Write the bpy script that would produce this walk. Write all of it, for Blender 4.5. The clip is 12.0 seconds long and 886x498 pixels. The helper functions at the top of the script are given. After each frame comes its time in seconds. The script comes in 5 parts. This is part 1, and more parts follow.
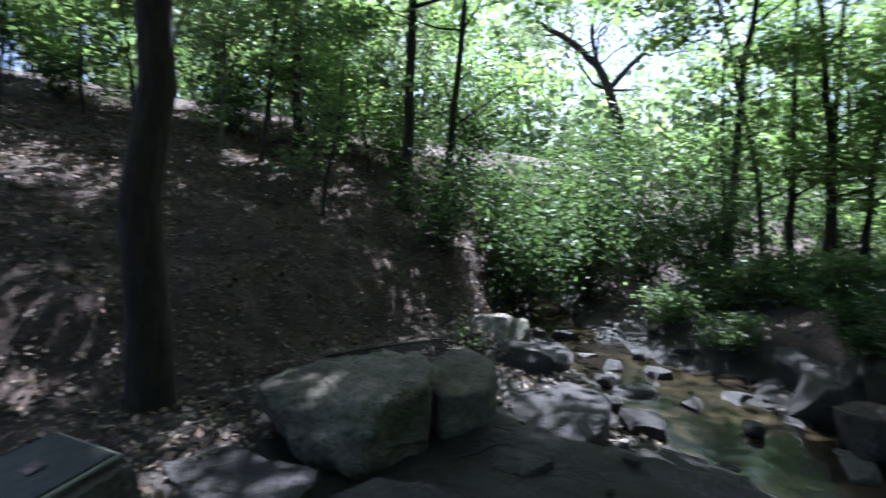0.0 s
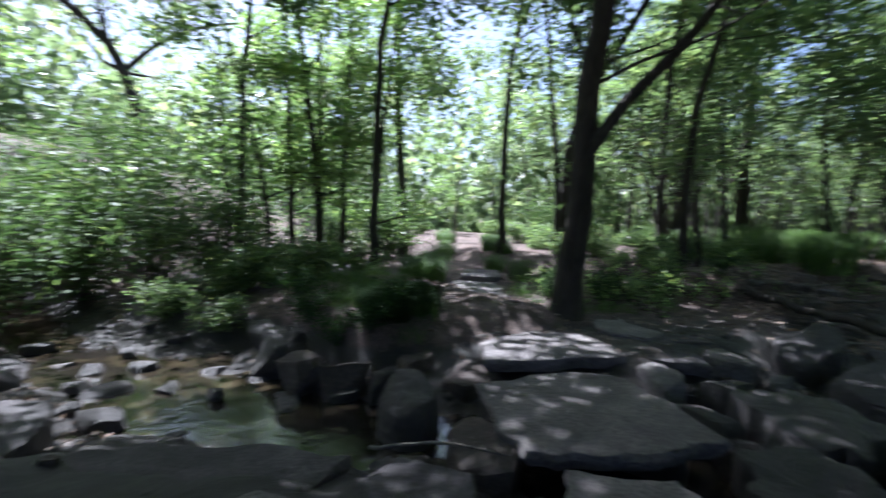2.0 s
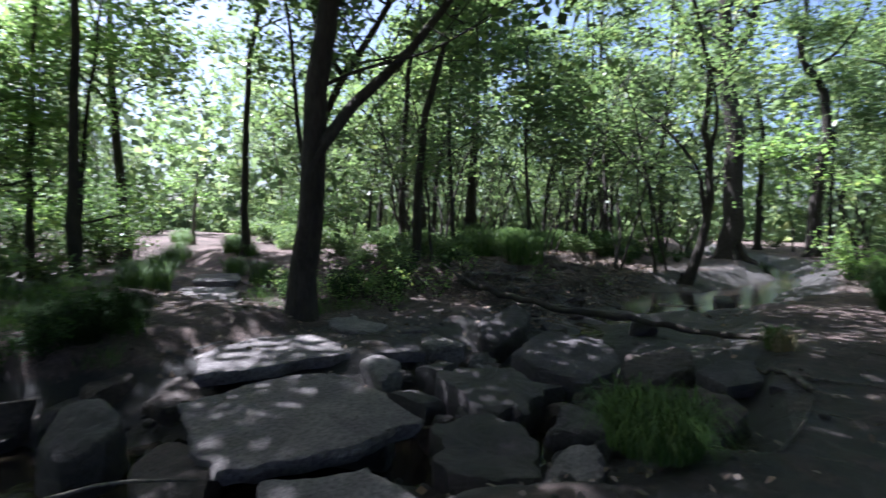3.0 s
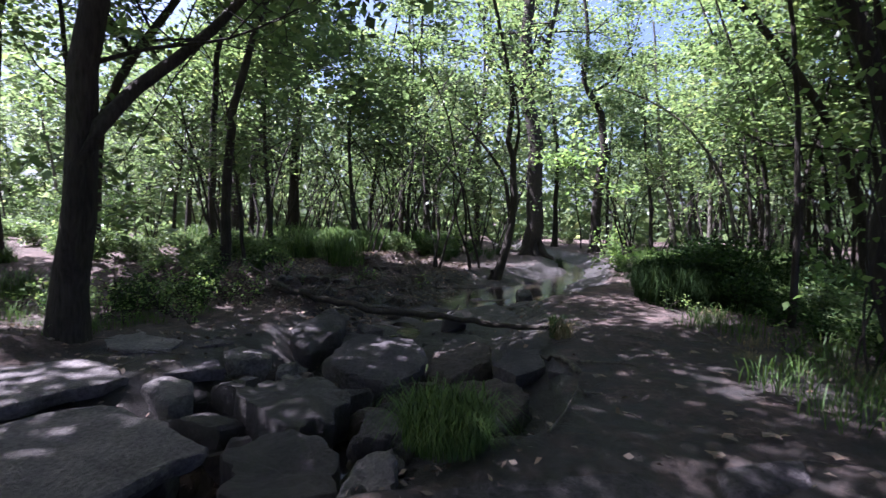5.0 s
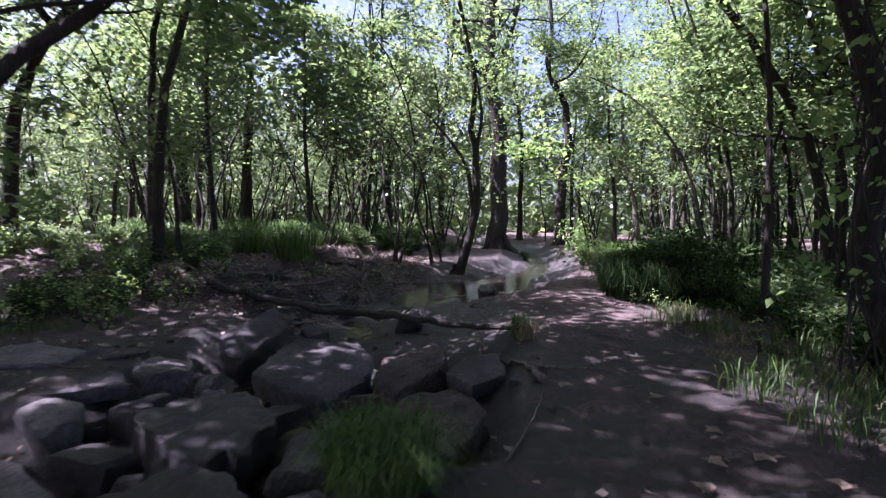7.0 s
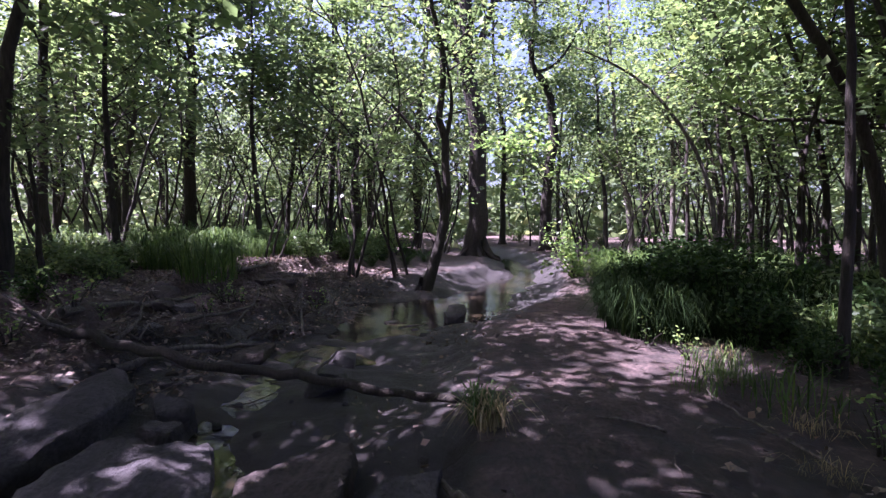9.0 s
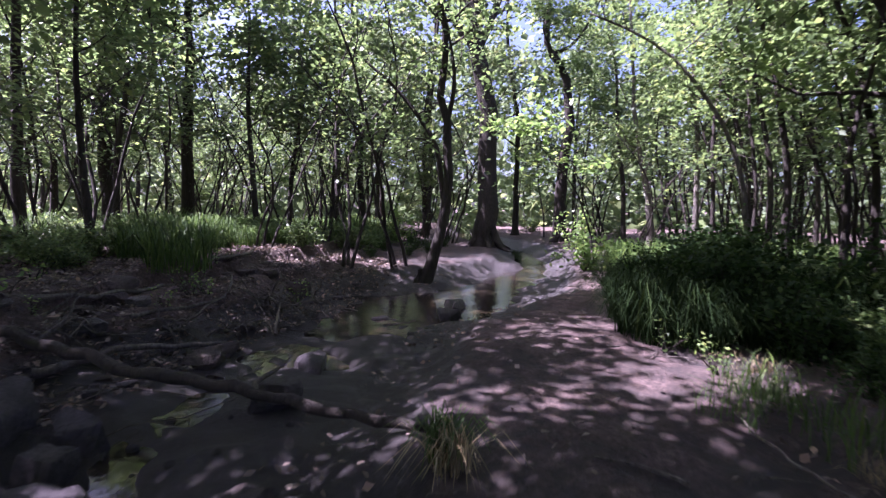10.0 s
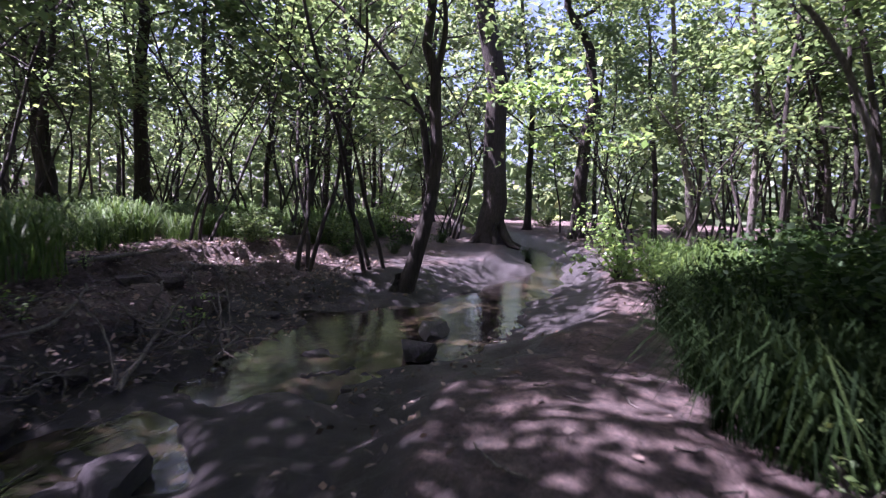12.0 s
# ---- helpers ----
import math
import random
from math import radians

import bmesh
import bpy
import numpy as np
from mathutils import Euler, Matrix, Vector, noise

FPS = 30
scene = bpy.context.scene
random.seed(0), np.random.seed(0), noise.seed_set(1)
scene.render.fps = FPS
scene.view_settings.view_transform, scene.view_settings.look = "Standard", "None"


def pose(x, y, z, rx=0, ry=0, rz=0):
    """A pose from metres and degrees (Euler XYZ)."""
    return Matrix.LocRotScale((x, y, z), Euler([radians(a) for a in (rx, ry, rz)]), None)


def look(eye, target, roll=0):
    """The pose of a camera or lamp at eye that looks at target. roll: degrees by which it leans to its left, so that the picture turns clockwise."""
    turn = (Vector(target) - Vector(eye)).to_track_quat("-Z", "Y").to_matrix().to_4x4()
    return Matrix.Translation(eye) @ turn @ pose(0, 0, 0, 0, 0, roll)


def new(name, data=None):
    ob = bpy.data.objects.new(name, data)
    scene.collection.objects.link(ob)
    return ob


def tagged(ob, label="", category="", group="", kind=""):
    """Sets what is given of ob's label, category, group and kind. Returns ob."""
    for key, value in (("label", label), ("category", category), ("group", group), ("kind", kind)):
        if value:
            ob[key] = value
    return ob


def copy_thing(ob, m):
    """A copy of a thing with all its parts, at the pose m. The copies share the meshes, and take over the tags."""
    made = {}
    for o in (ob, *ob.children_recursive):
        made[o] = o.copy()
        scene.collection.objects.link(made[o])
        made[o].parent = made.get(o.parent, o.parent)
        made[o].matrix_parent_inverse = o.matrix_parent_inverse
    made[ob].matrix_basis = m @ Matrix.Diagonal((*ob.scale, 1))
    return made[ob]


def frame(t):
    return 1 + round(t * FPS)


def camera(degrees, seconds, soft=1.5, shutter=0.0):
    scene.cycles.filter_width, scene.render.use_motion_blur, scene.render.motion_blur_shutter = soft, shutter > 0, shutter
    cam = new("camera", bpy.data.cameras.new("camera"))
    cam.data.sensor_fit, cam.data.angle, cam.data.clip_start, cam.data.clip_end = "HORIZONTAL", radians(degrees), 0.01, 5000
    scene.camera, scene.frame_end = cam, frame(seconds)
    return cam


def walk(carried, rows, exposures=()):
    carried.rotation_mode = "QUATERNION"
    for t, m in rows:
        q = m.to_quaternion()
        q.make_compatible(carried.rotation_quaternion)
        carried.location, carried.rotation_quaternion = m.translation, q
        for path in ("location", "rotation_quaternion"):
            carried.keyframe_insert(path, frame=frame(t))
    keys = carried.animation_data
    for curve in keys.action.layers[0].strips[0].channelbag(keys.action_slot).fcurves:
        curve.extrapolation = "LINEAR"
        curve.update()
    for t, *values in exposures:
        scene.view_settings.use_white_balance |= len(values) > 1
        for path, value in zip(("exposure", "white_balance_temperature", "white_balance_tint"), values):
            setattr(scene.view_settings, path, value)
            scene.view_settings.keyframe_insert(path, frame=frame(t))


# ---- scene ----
# camera and walk
cam = camera(83.5, 12.0, soft=1.35, shutter=0.5)
ROWS = [  # seconds, eye, yaw, pitch, roll
    (0.0, 0.496, 0.244, 1.527, 17.33, -3.66, 0.74),
    (0.5, 0.765, 0.297, 1.514, 7.28, -4.04, 0.51),
    (1.0, 0.970, 0.203, 1.444, -4.37, -3.76, 0.52),
    (1.5, 1.164, 0.039, 1.453, -15.87, -3.86, 0.59),
    (2.0, 1.302, -0.192, 1.464, -31.11, -3.41, 0.47),
    (2.5, 1.488, -0.348, 1.457, -47.49, -3.16, 0.70),
    (3.0, 1.648, -0.460, 1.479, -57.90, -3.28, 0.53),
    (5.0, 1.813, -0.661, 1.546, -77.23, -3.24, 0.87),
    (5.5, 1.792, -0.646, 1.555, -80.00, -3.35, 0.83),
    (6.0, 1.913, -0.530, 1.543, -80.77, -3.41, 0.85),
    (6.5, 2.100, -0.502, 1.538, -80.97, -3.46, 0.71),
    (7.0, 2.515, -0.705, 1.500, -81.08, -3.90, 0.78),
    (7.2, 2.828, -0.804, 1.513, -81.06, -4.23, 1.10),
    (8.8, 4.853, -0.897, 1.584, -82.49, -3.40, 0.55),
    (9.0, 4.943, -0.904, 1.571, -82.57, -3.67, 0.37),
    (9.5, 5.177, -0.997, 1.516, -82.85, -4.18, 0.79),
    (10.0, 5.912, -1.166, 1.480, -80.59, -4.71, 0.73),
    (10.5, 6.726, -1.259, 1.457, -79.27, -4.76, 0.67),
    (11.0, 7.436, -1.304, 1.450, -78.87, -4.90, 0.92),
    (11.5, 8.082, -1.283, 1.403, -79.07, -5.24, 1.28),
    (12.0, 8.791, -1.200, 1.357, -79.03, -5.52, 1.42),
]


def carried_pose(x, y, z, yaw, pitch, roll):
    """Yaw to the left from +y, pitch up, roll as look() has it."""
    a, b = radians(yaw), radians(pitch)
    way = Vector((-math.sin(a) * math.cos(b), math.cos(a) * math.cos(b), math.sin(b)))
    return look((x, y, z), Vector((x, y, z)) + way, roll)


walk(cam, [(t, carried_pose(*row)) for t, *row in ROWS], [(0.0, 2.32, 5200, 11), (2.5, 2.32, 5400, 14), (5.5, 2.5, 5500, 34), (9.0, 2.62, 5550, 50), (12.0, 2.6, 5550, 52)])

# world, sun
SUN_AZIMUTH, SUN_HEIGHT = radians(92), radians(60)  # from +x towards +y
world = bpy.data.worlds.new("world")
scene.world = world
world.use_nodes = True
sky = world.node_tree.nodes.new("ShaderNodeTexSky")
sky.sky_type, sky.sun_disc = "NISHITA", False
sky.sun_elevation, sky.sun_rotation = SUN_HEIGHT, radians(90) - SUN_AZIMUTH
sky.air_density, sky.dust_density = 0.75, 3.5
back = world.node_tree.nodes["Background"]
back.inputs["Strength"].default_value = 0.062
world.node_tree.links.new(sky.outputs["Color"], back.inputs["Color"])
sun_data = bpy.data.lights.new("sun", "SUN")
sun_data.energy, sun_data.angle, sun_data.color = 5.0, radians(0.53), (1.0, 0.95, 0.88)
sun = new("sun", sun_data)
sun_way = Vector((math.cos(SUN_AZIMUTH) * math.cos(SUN_HEIGHT), math.sin(SUN_AZIMUTH) * math.cos(SUN_HEIGHT), math.sin(SUN_HEIGHT)))
sun.matrix_world = look(sun_way * 60, (0, 0, 0))

# materials


def material(name):
    m = bpy.data.materials.new(name)
    m.use_nodes = True
    tree = m.node_tree
    return m, tree, tree.nodes["Principled BSDF"]


def add(tree, kind, **values):
    node = tree.nodes.new(kind)
    for key, value in values.items():
        node.inputs[key].default_value = value
    return node


def ramp(tree, source, stops):
    node = tree.nodes.new("ShaderNodeValToRGB")
    node.color_ramp.elements[0].position, node.color_ramp.elements[0].color = stops[0][0], (*stops[0][1], 1)
    node.color_ramp.elements[1].position, node.color_ramp.elements[1].color = stops[-1][0], (*stops[-1][1], 1)
    for place, colour in stops[1:-1]:
        node.color_ramp.elements.new(place).color = (*colour, 1)
    tree.links.new(source, node.inputs["Fac"])
    return node.outputs["Color"]


def coords(tree, scale=(1, 1, 1)):
    where = tree.nodes.new("ShaderNodeTexCoord")
    mapping = add(tree, "ShaderNodeMapping", Scale=scale)
    tree.links.new(where.outputs["Object"], mapping.inputs["Vector"])
    return mapping.outputs["Vector"]


def noise_tex(tree, vector, scale, detail=6.0, rough=0.6):
    node = add(tree, "ShaderNodeTexNoise", Scale=scale, Detail=detail, Roughness=rough)
    tree.links.new(vector, node.inputs["Vector"])
    return node.outputs["Fac"]


def mix_rgb(tree, factor, a, b, blend="MIX"):
    node = tree.nodes.new("ShaderNodeMix")
    node.data_type, node.blend_type = "RGBA", blend
    for value, slot in ((factor, 0), (a, 6), (b, 7)):
        if hasattr(value, "is_linked"):
            tree.links.new(value, node.inputs[slot])
        else:
            node.inputs[slot].default_value = value if slot == 0 else (*value, 1)
    return node.outputs[2]


def bump(tree, shader, height, strength, distance):
    node = add(tree, "ShaderNodeBump", Strength=strength, Distance=distance)
    tree.links.new(height, node.inputs["Height"])
    tree.links.new(node.outputs["Normal"], shader.inputs["Normal"])


def stone_material(name, dark, mid, light, moss=0.0, rough=0.85):
    m, tree, shader = material(name)
    v = coords(tree)
    large, fine = noise_tex(tree, v, 2.2, 8), noise_tex(tree, v, 26, 8, 0.7)
    base = ramp(tree, large, [(0.3, dark), (0.5, mid), (0.72, light)])
    grain = ramp(tree, fine, [(0.32, (0.40, 0.39, 0.38)), (0.5, (0.98, 0.96, 0.94)), (0.68, (1.5, 1.46, 1.40))])
    colour = mix_rgb(tree, 1.0, base, grain, "MULTIPLY")
    info = tree.nodes.new("ShaderNodeObjectInfo")
    tone = ramp(tree, info.outputs["Random"], [(0.0, (0.8, 0.78, 0.76)), (1.0, (1.15, 1.12, 1.15))])
    colour = mix_rgb(tree, 1.0, colour, tone, "MULTIPLY")
    if moss:
        patch = noise_tex(tree, v, 3.4, 6)
        spread = ramp(tree, patch, [(0.52, (0, 0, 0)), (0.66, (moss, moss, moss))])
        colour = mix_rgb(tree, spread, colour, (0.07, 0.09, 0.03))
    tree.links.new(colour, shader.inputs["Base Color"])
    shader.inputs["Roughness"].default_value = rough
    both = add(tree, "ShaderNodeMath")
    both.operation = "ADD"
    tree.links.new(large, both.inputs[0])
    tree.links.new(fine, both.inputs[1])
    bump(tree, shader, both.outputs[0], 1.0, 0.07)
    return m


STONE = stone_material("limestone", (0.09, 0.085, 0.085), (0.16, 0.15, 0.15), (0.25, 0.235, 0.225))
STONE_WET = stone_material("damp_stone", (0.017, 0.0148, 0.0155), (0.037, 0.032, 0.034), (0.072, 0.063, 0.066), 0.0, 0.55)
STONE_BLUE = stone_material("bluish_stone", (0.034, 0.030, 0.034), (0.07, 0.063, 0.07), (0.13, 0.118, 0.124))
STONE_MOSS = stone_material("mossy_stone", (0.09, 0.082, 0.068), (0.22, 0.20, 0.165), (0.40, 0.37, 0.31), 0.75)
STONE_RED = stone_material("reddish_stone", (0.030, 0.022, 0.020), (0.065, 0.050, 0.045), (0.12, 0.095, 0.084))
SLAB = stone_material("flagstone", (0.105, 0.096, 0.10), (0.17, 0.157, 0.16), (0.265, 0.245, 0.24))


def bark_material(name, dark, light):
    m, tree, shader = material(name)
    v = coords(tree, (1, 1, 0.16))
    ridges, broad = noise_tex(tree, v, 30, 7, 0.65), noise_tex(tree, coords(tree), 1.6, 4)
    base = ramp(tree, ridges, [(0.32, dark), (0.68, light)])
    tone = ramp(tree, broad, [(0.3, (0.65, 0.65, 0.65)), (0.7, (1.3, 1.28, 1.2))])
    tree.links.new(mix_rgb(tree, 1.0, base, tone, "MULTIPLY"), shader.inputs["Base Color"])
    shader.inputs["Roughness"].default_value = 0.95
    bump(tree, shader, ridges, 1.0, 0.03)
    return m


BARK = bark_material("dark_bark", (0.012, 0.0095, 0.0075), (0.052, 0.042, 0.034))
BARK_PALE = bark_material("grey_bark", (0.05, 0.044, 0.038), (0.17, 0.155, 0.135))
DEAD_WOOD = bark_material("dead_wood", (0.04, 0.034, 0.028), (0.17, 0.15, 0.13))


def leaf_material(name, dark, light, gloss=0.42, through_colour=1.8, share=0.5, shine=0.28):
    m, tree, shader = material(name)
    geometry = tree.nodes.new("ShaderNodeNewGeometry")
    colour = ramp(tree, geometry.outputs["Random Per Island"], [(0.0, dark), (0.8, light), (1.0, (light[0] * 1.35, light[1] * 1.1, light[2]))])
    shader.inputs["Roughness"].default_value = gloss
    shader.inputs["Specular IOR Level"].default_value = shine
    tree.links.new(colour, shader.inputs["Base Color"])
    lit = tree.nodes.new("ShaderNodeBsdfTranslucent")
    tree.links.new(mix_rgb(tree, 1.0, colour, (through_colour * 1.12, through_colour * 1.10, through_colour * 0.82), "MULTIPLY"), lit.inputs["Color"])
    blend = add(tree, "ShaderNodeMixShader", Fac=share)
    tree.links.new(shader.outputs["BSDF"], blend.inputs[1])
    tree.links.new(lit.outputs["BSDF"], blend.inputs[2])
    tree.links.new(blend.outputs[0], tree.nodes["Material Output"].inputs["Surface"])
    return m


LEAF = leaf_material("oak_leaf", (0.054, 0.086, 0.040), (0.118, 0.177, 0.075))
# darker copy of the leaf green that stands in for shade
LEAF_IN_SHADE = leaf_material("leaf_in_shade", (0.012, 0.030, 0.010), (0.036, 0.074, 0.02), 0.65, 1.3, 0.3, 0.15)
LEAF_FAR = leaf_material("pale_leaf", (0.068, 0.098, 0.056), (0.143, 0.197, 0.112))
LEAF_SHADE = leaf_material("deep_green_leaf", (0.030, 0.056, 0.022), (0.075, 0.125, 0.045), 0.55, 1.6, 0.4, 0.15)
LEAF_BRIGHT = leaf_material("young_leaf", (0.077, 0.138, 0.046), (0.16, 0.247, 0.085))
GRASS = leaf_material("grass_blade", (0.03, 0.062, 0.016), (0.085, 0.155, 0.038), 0.55, 1.1, 0.3, 0.25)
# near-black copy of the grass green, with the shade put into it
GRASS_IN_SHADE = leaf_material("grass_in_shade", (0.006, 0.013, 0.005), (0.016, 0.032, 0.010), 0.85, 1.1, 0.25, 0.05)
GRASS_DRY = leaf_material("dry_grass", (0.20, 0.17, 0.09), (0.36, 0.31, 0.18), 0.6, 1.0, 0.25)
LITTER = leaf_material("dead_leaf", (0.045, 0.030, 0.023), (0.25, 0.20, 0.165), 0.55, 0.9, 0.15)

SOIL, tree_, shader_ = material("soil")
where_ = coords(tree_)
big_, mid_, fine_ = noise_tex(tree_, where_, 0.45, 5), noise_tex(tree_, where_, 3.0, 8, 0.7), noise_tex(tree_, where_, 22, 8, 0.75)
earth_ = ramp(tree_, mid_, [(0.3, (0.055, 0.040, 0.035)), (0.52, (0.115, 0.083, 0.075)), (0.72, (0.205, 0.150, 0.137))])
grain_ = ramp(tree_, fine_, [(0.32, (0.38, 0.38, 0.38)), (0.5, (0.95, 0.95, 0.95)), (0.68, (1.5, 1.46, 1.42))])
tone_ = ramp(tree_, big_, [(0.35, (0.75, 0.75, 0.72)), (0.65, (1.15, 1.1, 1.08))])
dry_ = mix_rgb(tree_, 1.0, mix_rgb(tree_, 1.0, earth_, grain_, "MULTIPLY"), tone_, "MULTIPLY")
mud_and_shade_ = ramp(tree_, mid_, [(0.3, (0.014, 0.012, 0.012)), (0.7, (0.042, 0.035, 0.033))])
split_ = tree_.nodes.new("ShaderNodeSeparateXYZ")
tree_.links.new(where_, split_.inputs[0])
level_ = add(tree_, "ShaderNodeMath")  # mud colour, carrying the banks' shade too, to 0.4 m above water, uneven edge
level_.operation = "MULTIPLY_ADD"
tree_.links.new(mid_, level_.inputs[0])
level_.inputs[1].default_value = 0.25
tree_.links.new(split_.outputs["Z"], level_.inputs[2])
wet_and_shade_ = ramp(tree_, level_.outputs[0], [(0.08, (0, 0, 0)), (0.19, (1, 1, 1))])
tree_.links.new(mix_rgb(tree_, wet_and_shade_, mud_and_shade_, dry_), shader_.inputs["Base Color"])
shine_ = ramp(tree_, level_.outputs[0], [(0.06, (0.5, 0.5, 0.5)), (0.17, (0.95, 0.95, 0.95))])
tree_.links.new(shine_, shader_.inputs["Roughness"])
sum_ = add(tree_, "ShaderNodeMath")
tree_.links.new(mid_, sum_.inputs[0])
tree_.links.new(fine_, sum_.inputs[1])
bump(tree_, shader_, sum_.outputs[0], 1.0, 0.075)

WATER, tree_, shader_ = material("creek_water")
shader_.inputs["Base Color"].default_value = (0.30, 0.22, 0.13, 1)
shader_.inputs["Roughness"].default_value = 0.03
shader_.inputs["IOR"].default_value = 1.33
shader_.inputs["Specular IOR Level"].default_value = 0.32
silt_ = noise_tex(tree_, coords(tree_), 1.3, 8, 0.7)
tree_.links.new(ramp(tree_, silt_, [(0.36, (0.3, 0.3, 0.3)), (0.52, (0.1, 0.1, 0.1))]), shader_.inputs["Transmission Weight"])
tree_.links.new(ramp(tree_, silt_, [(0.36, (0.055, 0.042, 0.024)), (0.52, (0.012, 0.010, 0.008))]), shader_.inputs["Base Color"])
bump(tree_, shader_, noise_tex(tree_, coords(tree_), 5.0, 4), 0.3, 0.03)

PLATE, tree_, shader_ = material("bronze_plate")
rust_ = noise_tex(tree_, coords(tree_), 14, 6)
tree_.links.new(ramp(tree_, rust_, [(0.35, (0.016, 0.017, 0.018)), (0.7, (0.042, 0.040, 0.036))]), shader_.inputs["Base Color"])
shader_.inputs["Roughness"].default_value = 0.5
shader_.inputs["Metallic"].default_value = 0.4
PLATE_EDGE, tree_, shader_ = material("plate_rim")
rust_ = noise_tex(tree_, coords(tree_), 20, 5)
tree_.links.new(ramp(tree_, rust_, [(0.35, (0.22, 0.22, 0.21)), (0.7, (0.38, 0.37, 0.35))]), shader_.inputs["Base Color"])
shader_.inputs["Roughness"].default_value = 0.55

# the lie of the land
CREEK = [(-1.5, 15.0, 0.7), (-0.4, 10.5, 0.8), (0.3, 8.0, 0.9), (1.6, 5.6, 1.7), (2.6, 4.2, 1.0), (4.0, 2.6, 0.9), (5.8, 1.5, 1.1), (8.0, 1.5, 1.3),
         (10.5, 1.5, 1.4), (12.0, 1.4, 1.3), (13.5, 1.1, 1.6), (15.3, 0.5, 1.85), (18.5, -0.85, 1.1), (22.0, -1.5, 0.6), (27.0, -1.0, 0.7), (34.0, 2.0, 0.8), (60.0, 6.0, 1.0)]
TRAIL = [(-3.0, 0.0, 2.0), (1.5, -1.2, 1.6), (5.5, -1.8, 1.2), (9.0, -1.5, 1.0), (12.0, -1.7, 0.8), (16.0, -2.2, 0.6), (19.0, -3.0, 0.5)]
TRAIL_FAR = [(5.0, 5.2, 0.9), (6.6, 7.6, 0.9), (9.0, 11.5, 0.9), (14.0, 19.0, 0.9), (24.0, 33.0, 1.0)]
WATER_LEVEL = -0.39


def along(line, x, y):
    """How far x, y (arrays) lie from a line of (x, y, half width), and the half width there."""
    best, half = np.full(np.shape(x), 1e9), np.zeros(np.shape(x))
    for (ax, ay, aw), (bx, by, bw) in zip(line, line[1:]):
        dx, dy = bx - ax, by - ay
        s = np.clip(((x - ax) * dx + (y - ay) * dy) / (dx * dx + dy * dy), 0, 1)
        d = np.hypot(x - ax - s * dx, y - ay - s * dy)
        half = np.where(d < best, aw + s * (bw - aw), half)
        best = np.minimum(best, d)
    return best, half


def step(a, b, v):
    s = np.clip((v - a) / (b - a), 0, 1)
    return s * s * (3 - 2 * s)


WAVES = [(random.uniform(0.15, 1.0), random.uniform(0, 6.28), random.uniform(0, 6.28)) for _ in range(14)]


def ripple(x, y):
    total = 0 * x
    for k, (f, a, p) in enumerate(WAVES):
        f = f * (1 + 0.55 * k)
        total = total + np.sin((x * math.cos(a) + y * math.sin(a)) * f + p) / (1 + f)
    return total


def land(x, y):
    """Height of the ground at x, y."""
    x, y = np.asarray(x, float), np.asarray(y, float)
    z = 0.02 * ripple(x, y) + 0.25 * step(14, 40, np.hypot(x - 8, y))
    z = z + 0.12 * step(2.5, 5.0, y) * step(6.5, 9.0, x)
    # the far bank rises in two worn steps
    bank = step(9.2, 10.6, x) * (1 - step(19, 24, x))
    z = z + 0.22 * bank * step(4.25, 4.5, y + 0.16 * ripple(3.1 * x, 0.6 * y)) + 0.14 * bank * step(3.1, 3.35, y + 0.2 * ripple(2.3 * x + 5, 0.5 * y))
    # hollow round the crossing stones
    z = z - 0.13 * step(-1.7, -1.2, x) * (1 - step(2.9, 3.5, x)) * step(1.1, 1.6, y) * (1 - step(3.4, 3.9, y))
    # the rocky edge below the path
    z = z - 0.24 * step(5.3, 5.9, x) * (1 - step(8.2, 9.0, x)) * step(-0.80, -0.40, y) * (1 - step(1.2, 1.8, y))
    # the wooded slope
    d = (x + 2.5) * -0.9 + (y - 3.6) * 0.43
    d = np.where(y > 3.6, d, d - (3.6 - y) * 0.35)
    up = np.clip(d + 0.06 * ripple(2 * x, 2 * y), 0, None)
    z = z + 7.5 * (1 - np.exp(-up * 0.66 / 7.5)) * step(0, 1.2, up)
    # the creek
    far, half = along(CREEK, x, y)
    edge = half + 0.10 * ripple(1.9 * x + 3, 1.9 * y)
    cut = step(2.6, 3.4, x) * (1 - step(5.5, 7.5, x)) * step(4.5, 5.2, y) * (1 - step(9.0, 11.0, y))
    z = z + 0.30 * cut
    steep = 0.8 - 0.66 * cut
    shallow = step(7.0, 8.8, x) * (1 - step(12.0, 13.2, x))
    bed = -0.30 - (0.24 - 0.20 * shallow) * (1 - step(0.15, 0.95, far / edge)) + 0.05 * ripple(2.6 * x, 2.6 * y + 1)
    bed = bed - 0.16 * step(4.2, 5.0, x) * (1 - step(8.0, 8.9, x))
    z = z + (bed - z) * (1 - step(edge - 0.1, edge + steep, far))
    # the trodden bank stands a little proud of the far pool
    on, wide = along(TRAIL, x, y)
    z = z + 0.06 * (1 - step(0.2 * wide, wide + 0.9, on)) * step(6, 10, x)
    return z


def height(x, y):
    return float(land(np.array([x]), np.array([y]))[0])


# building helpers


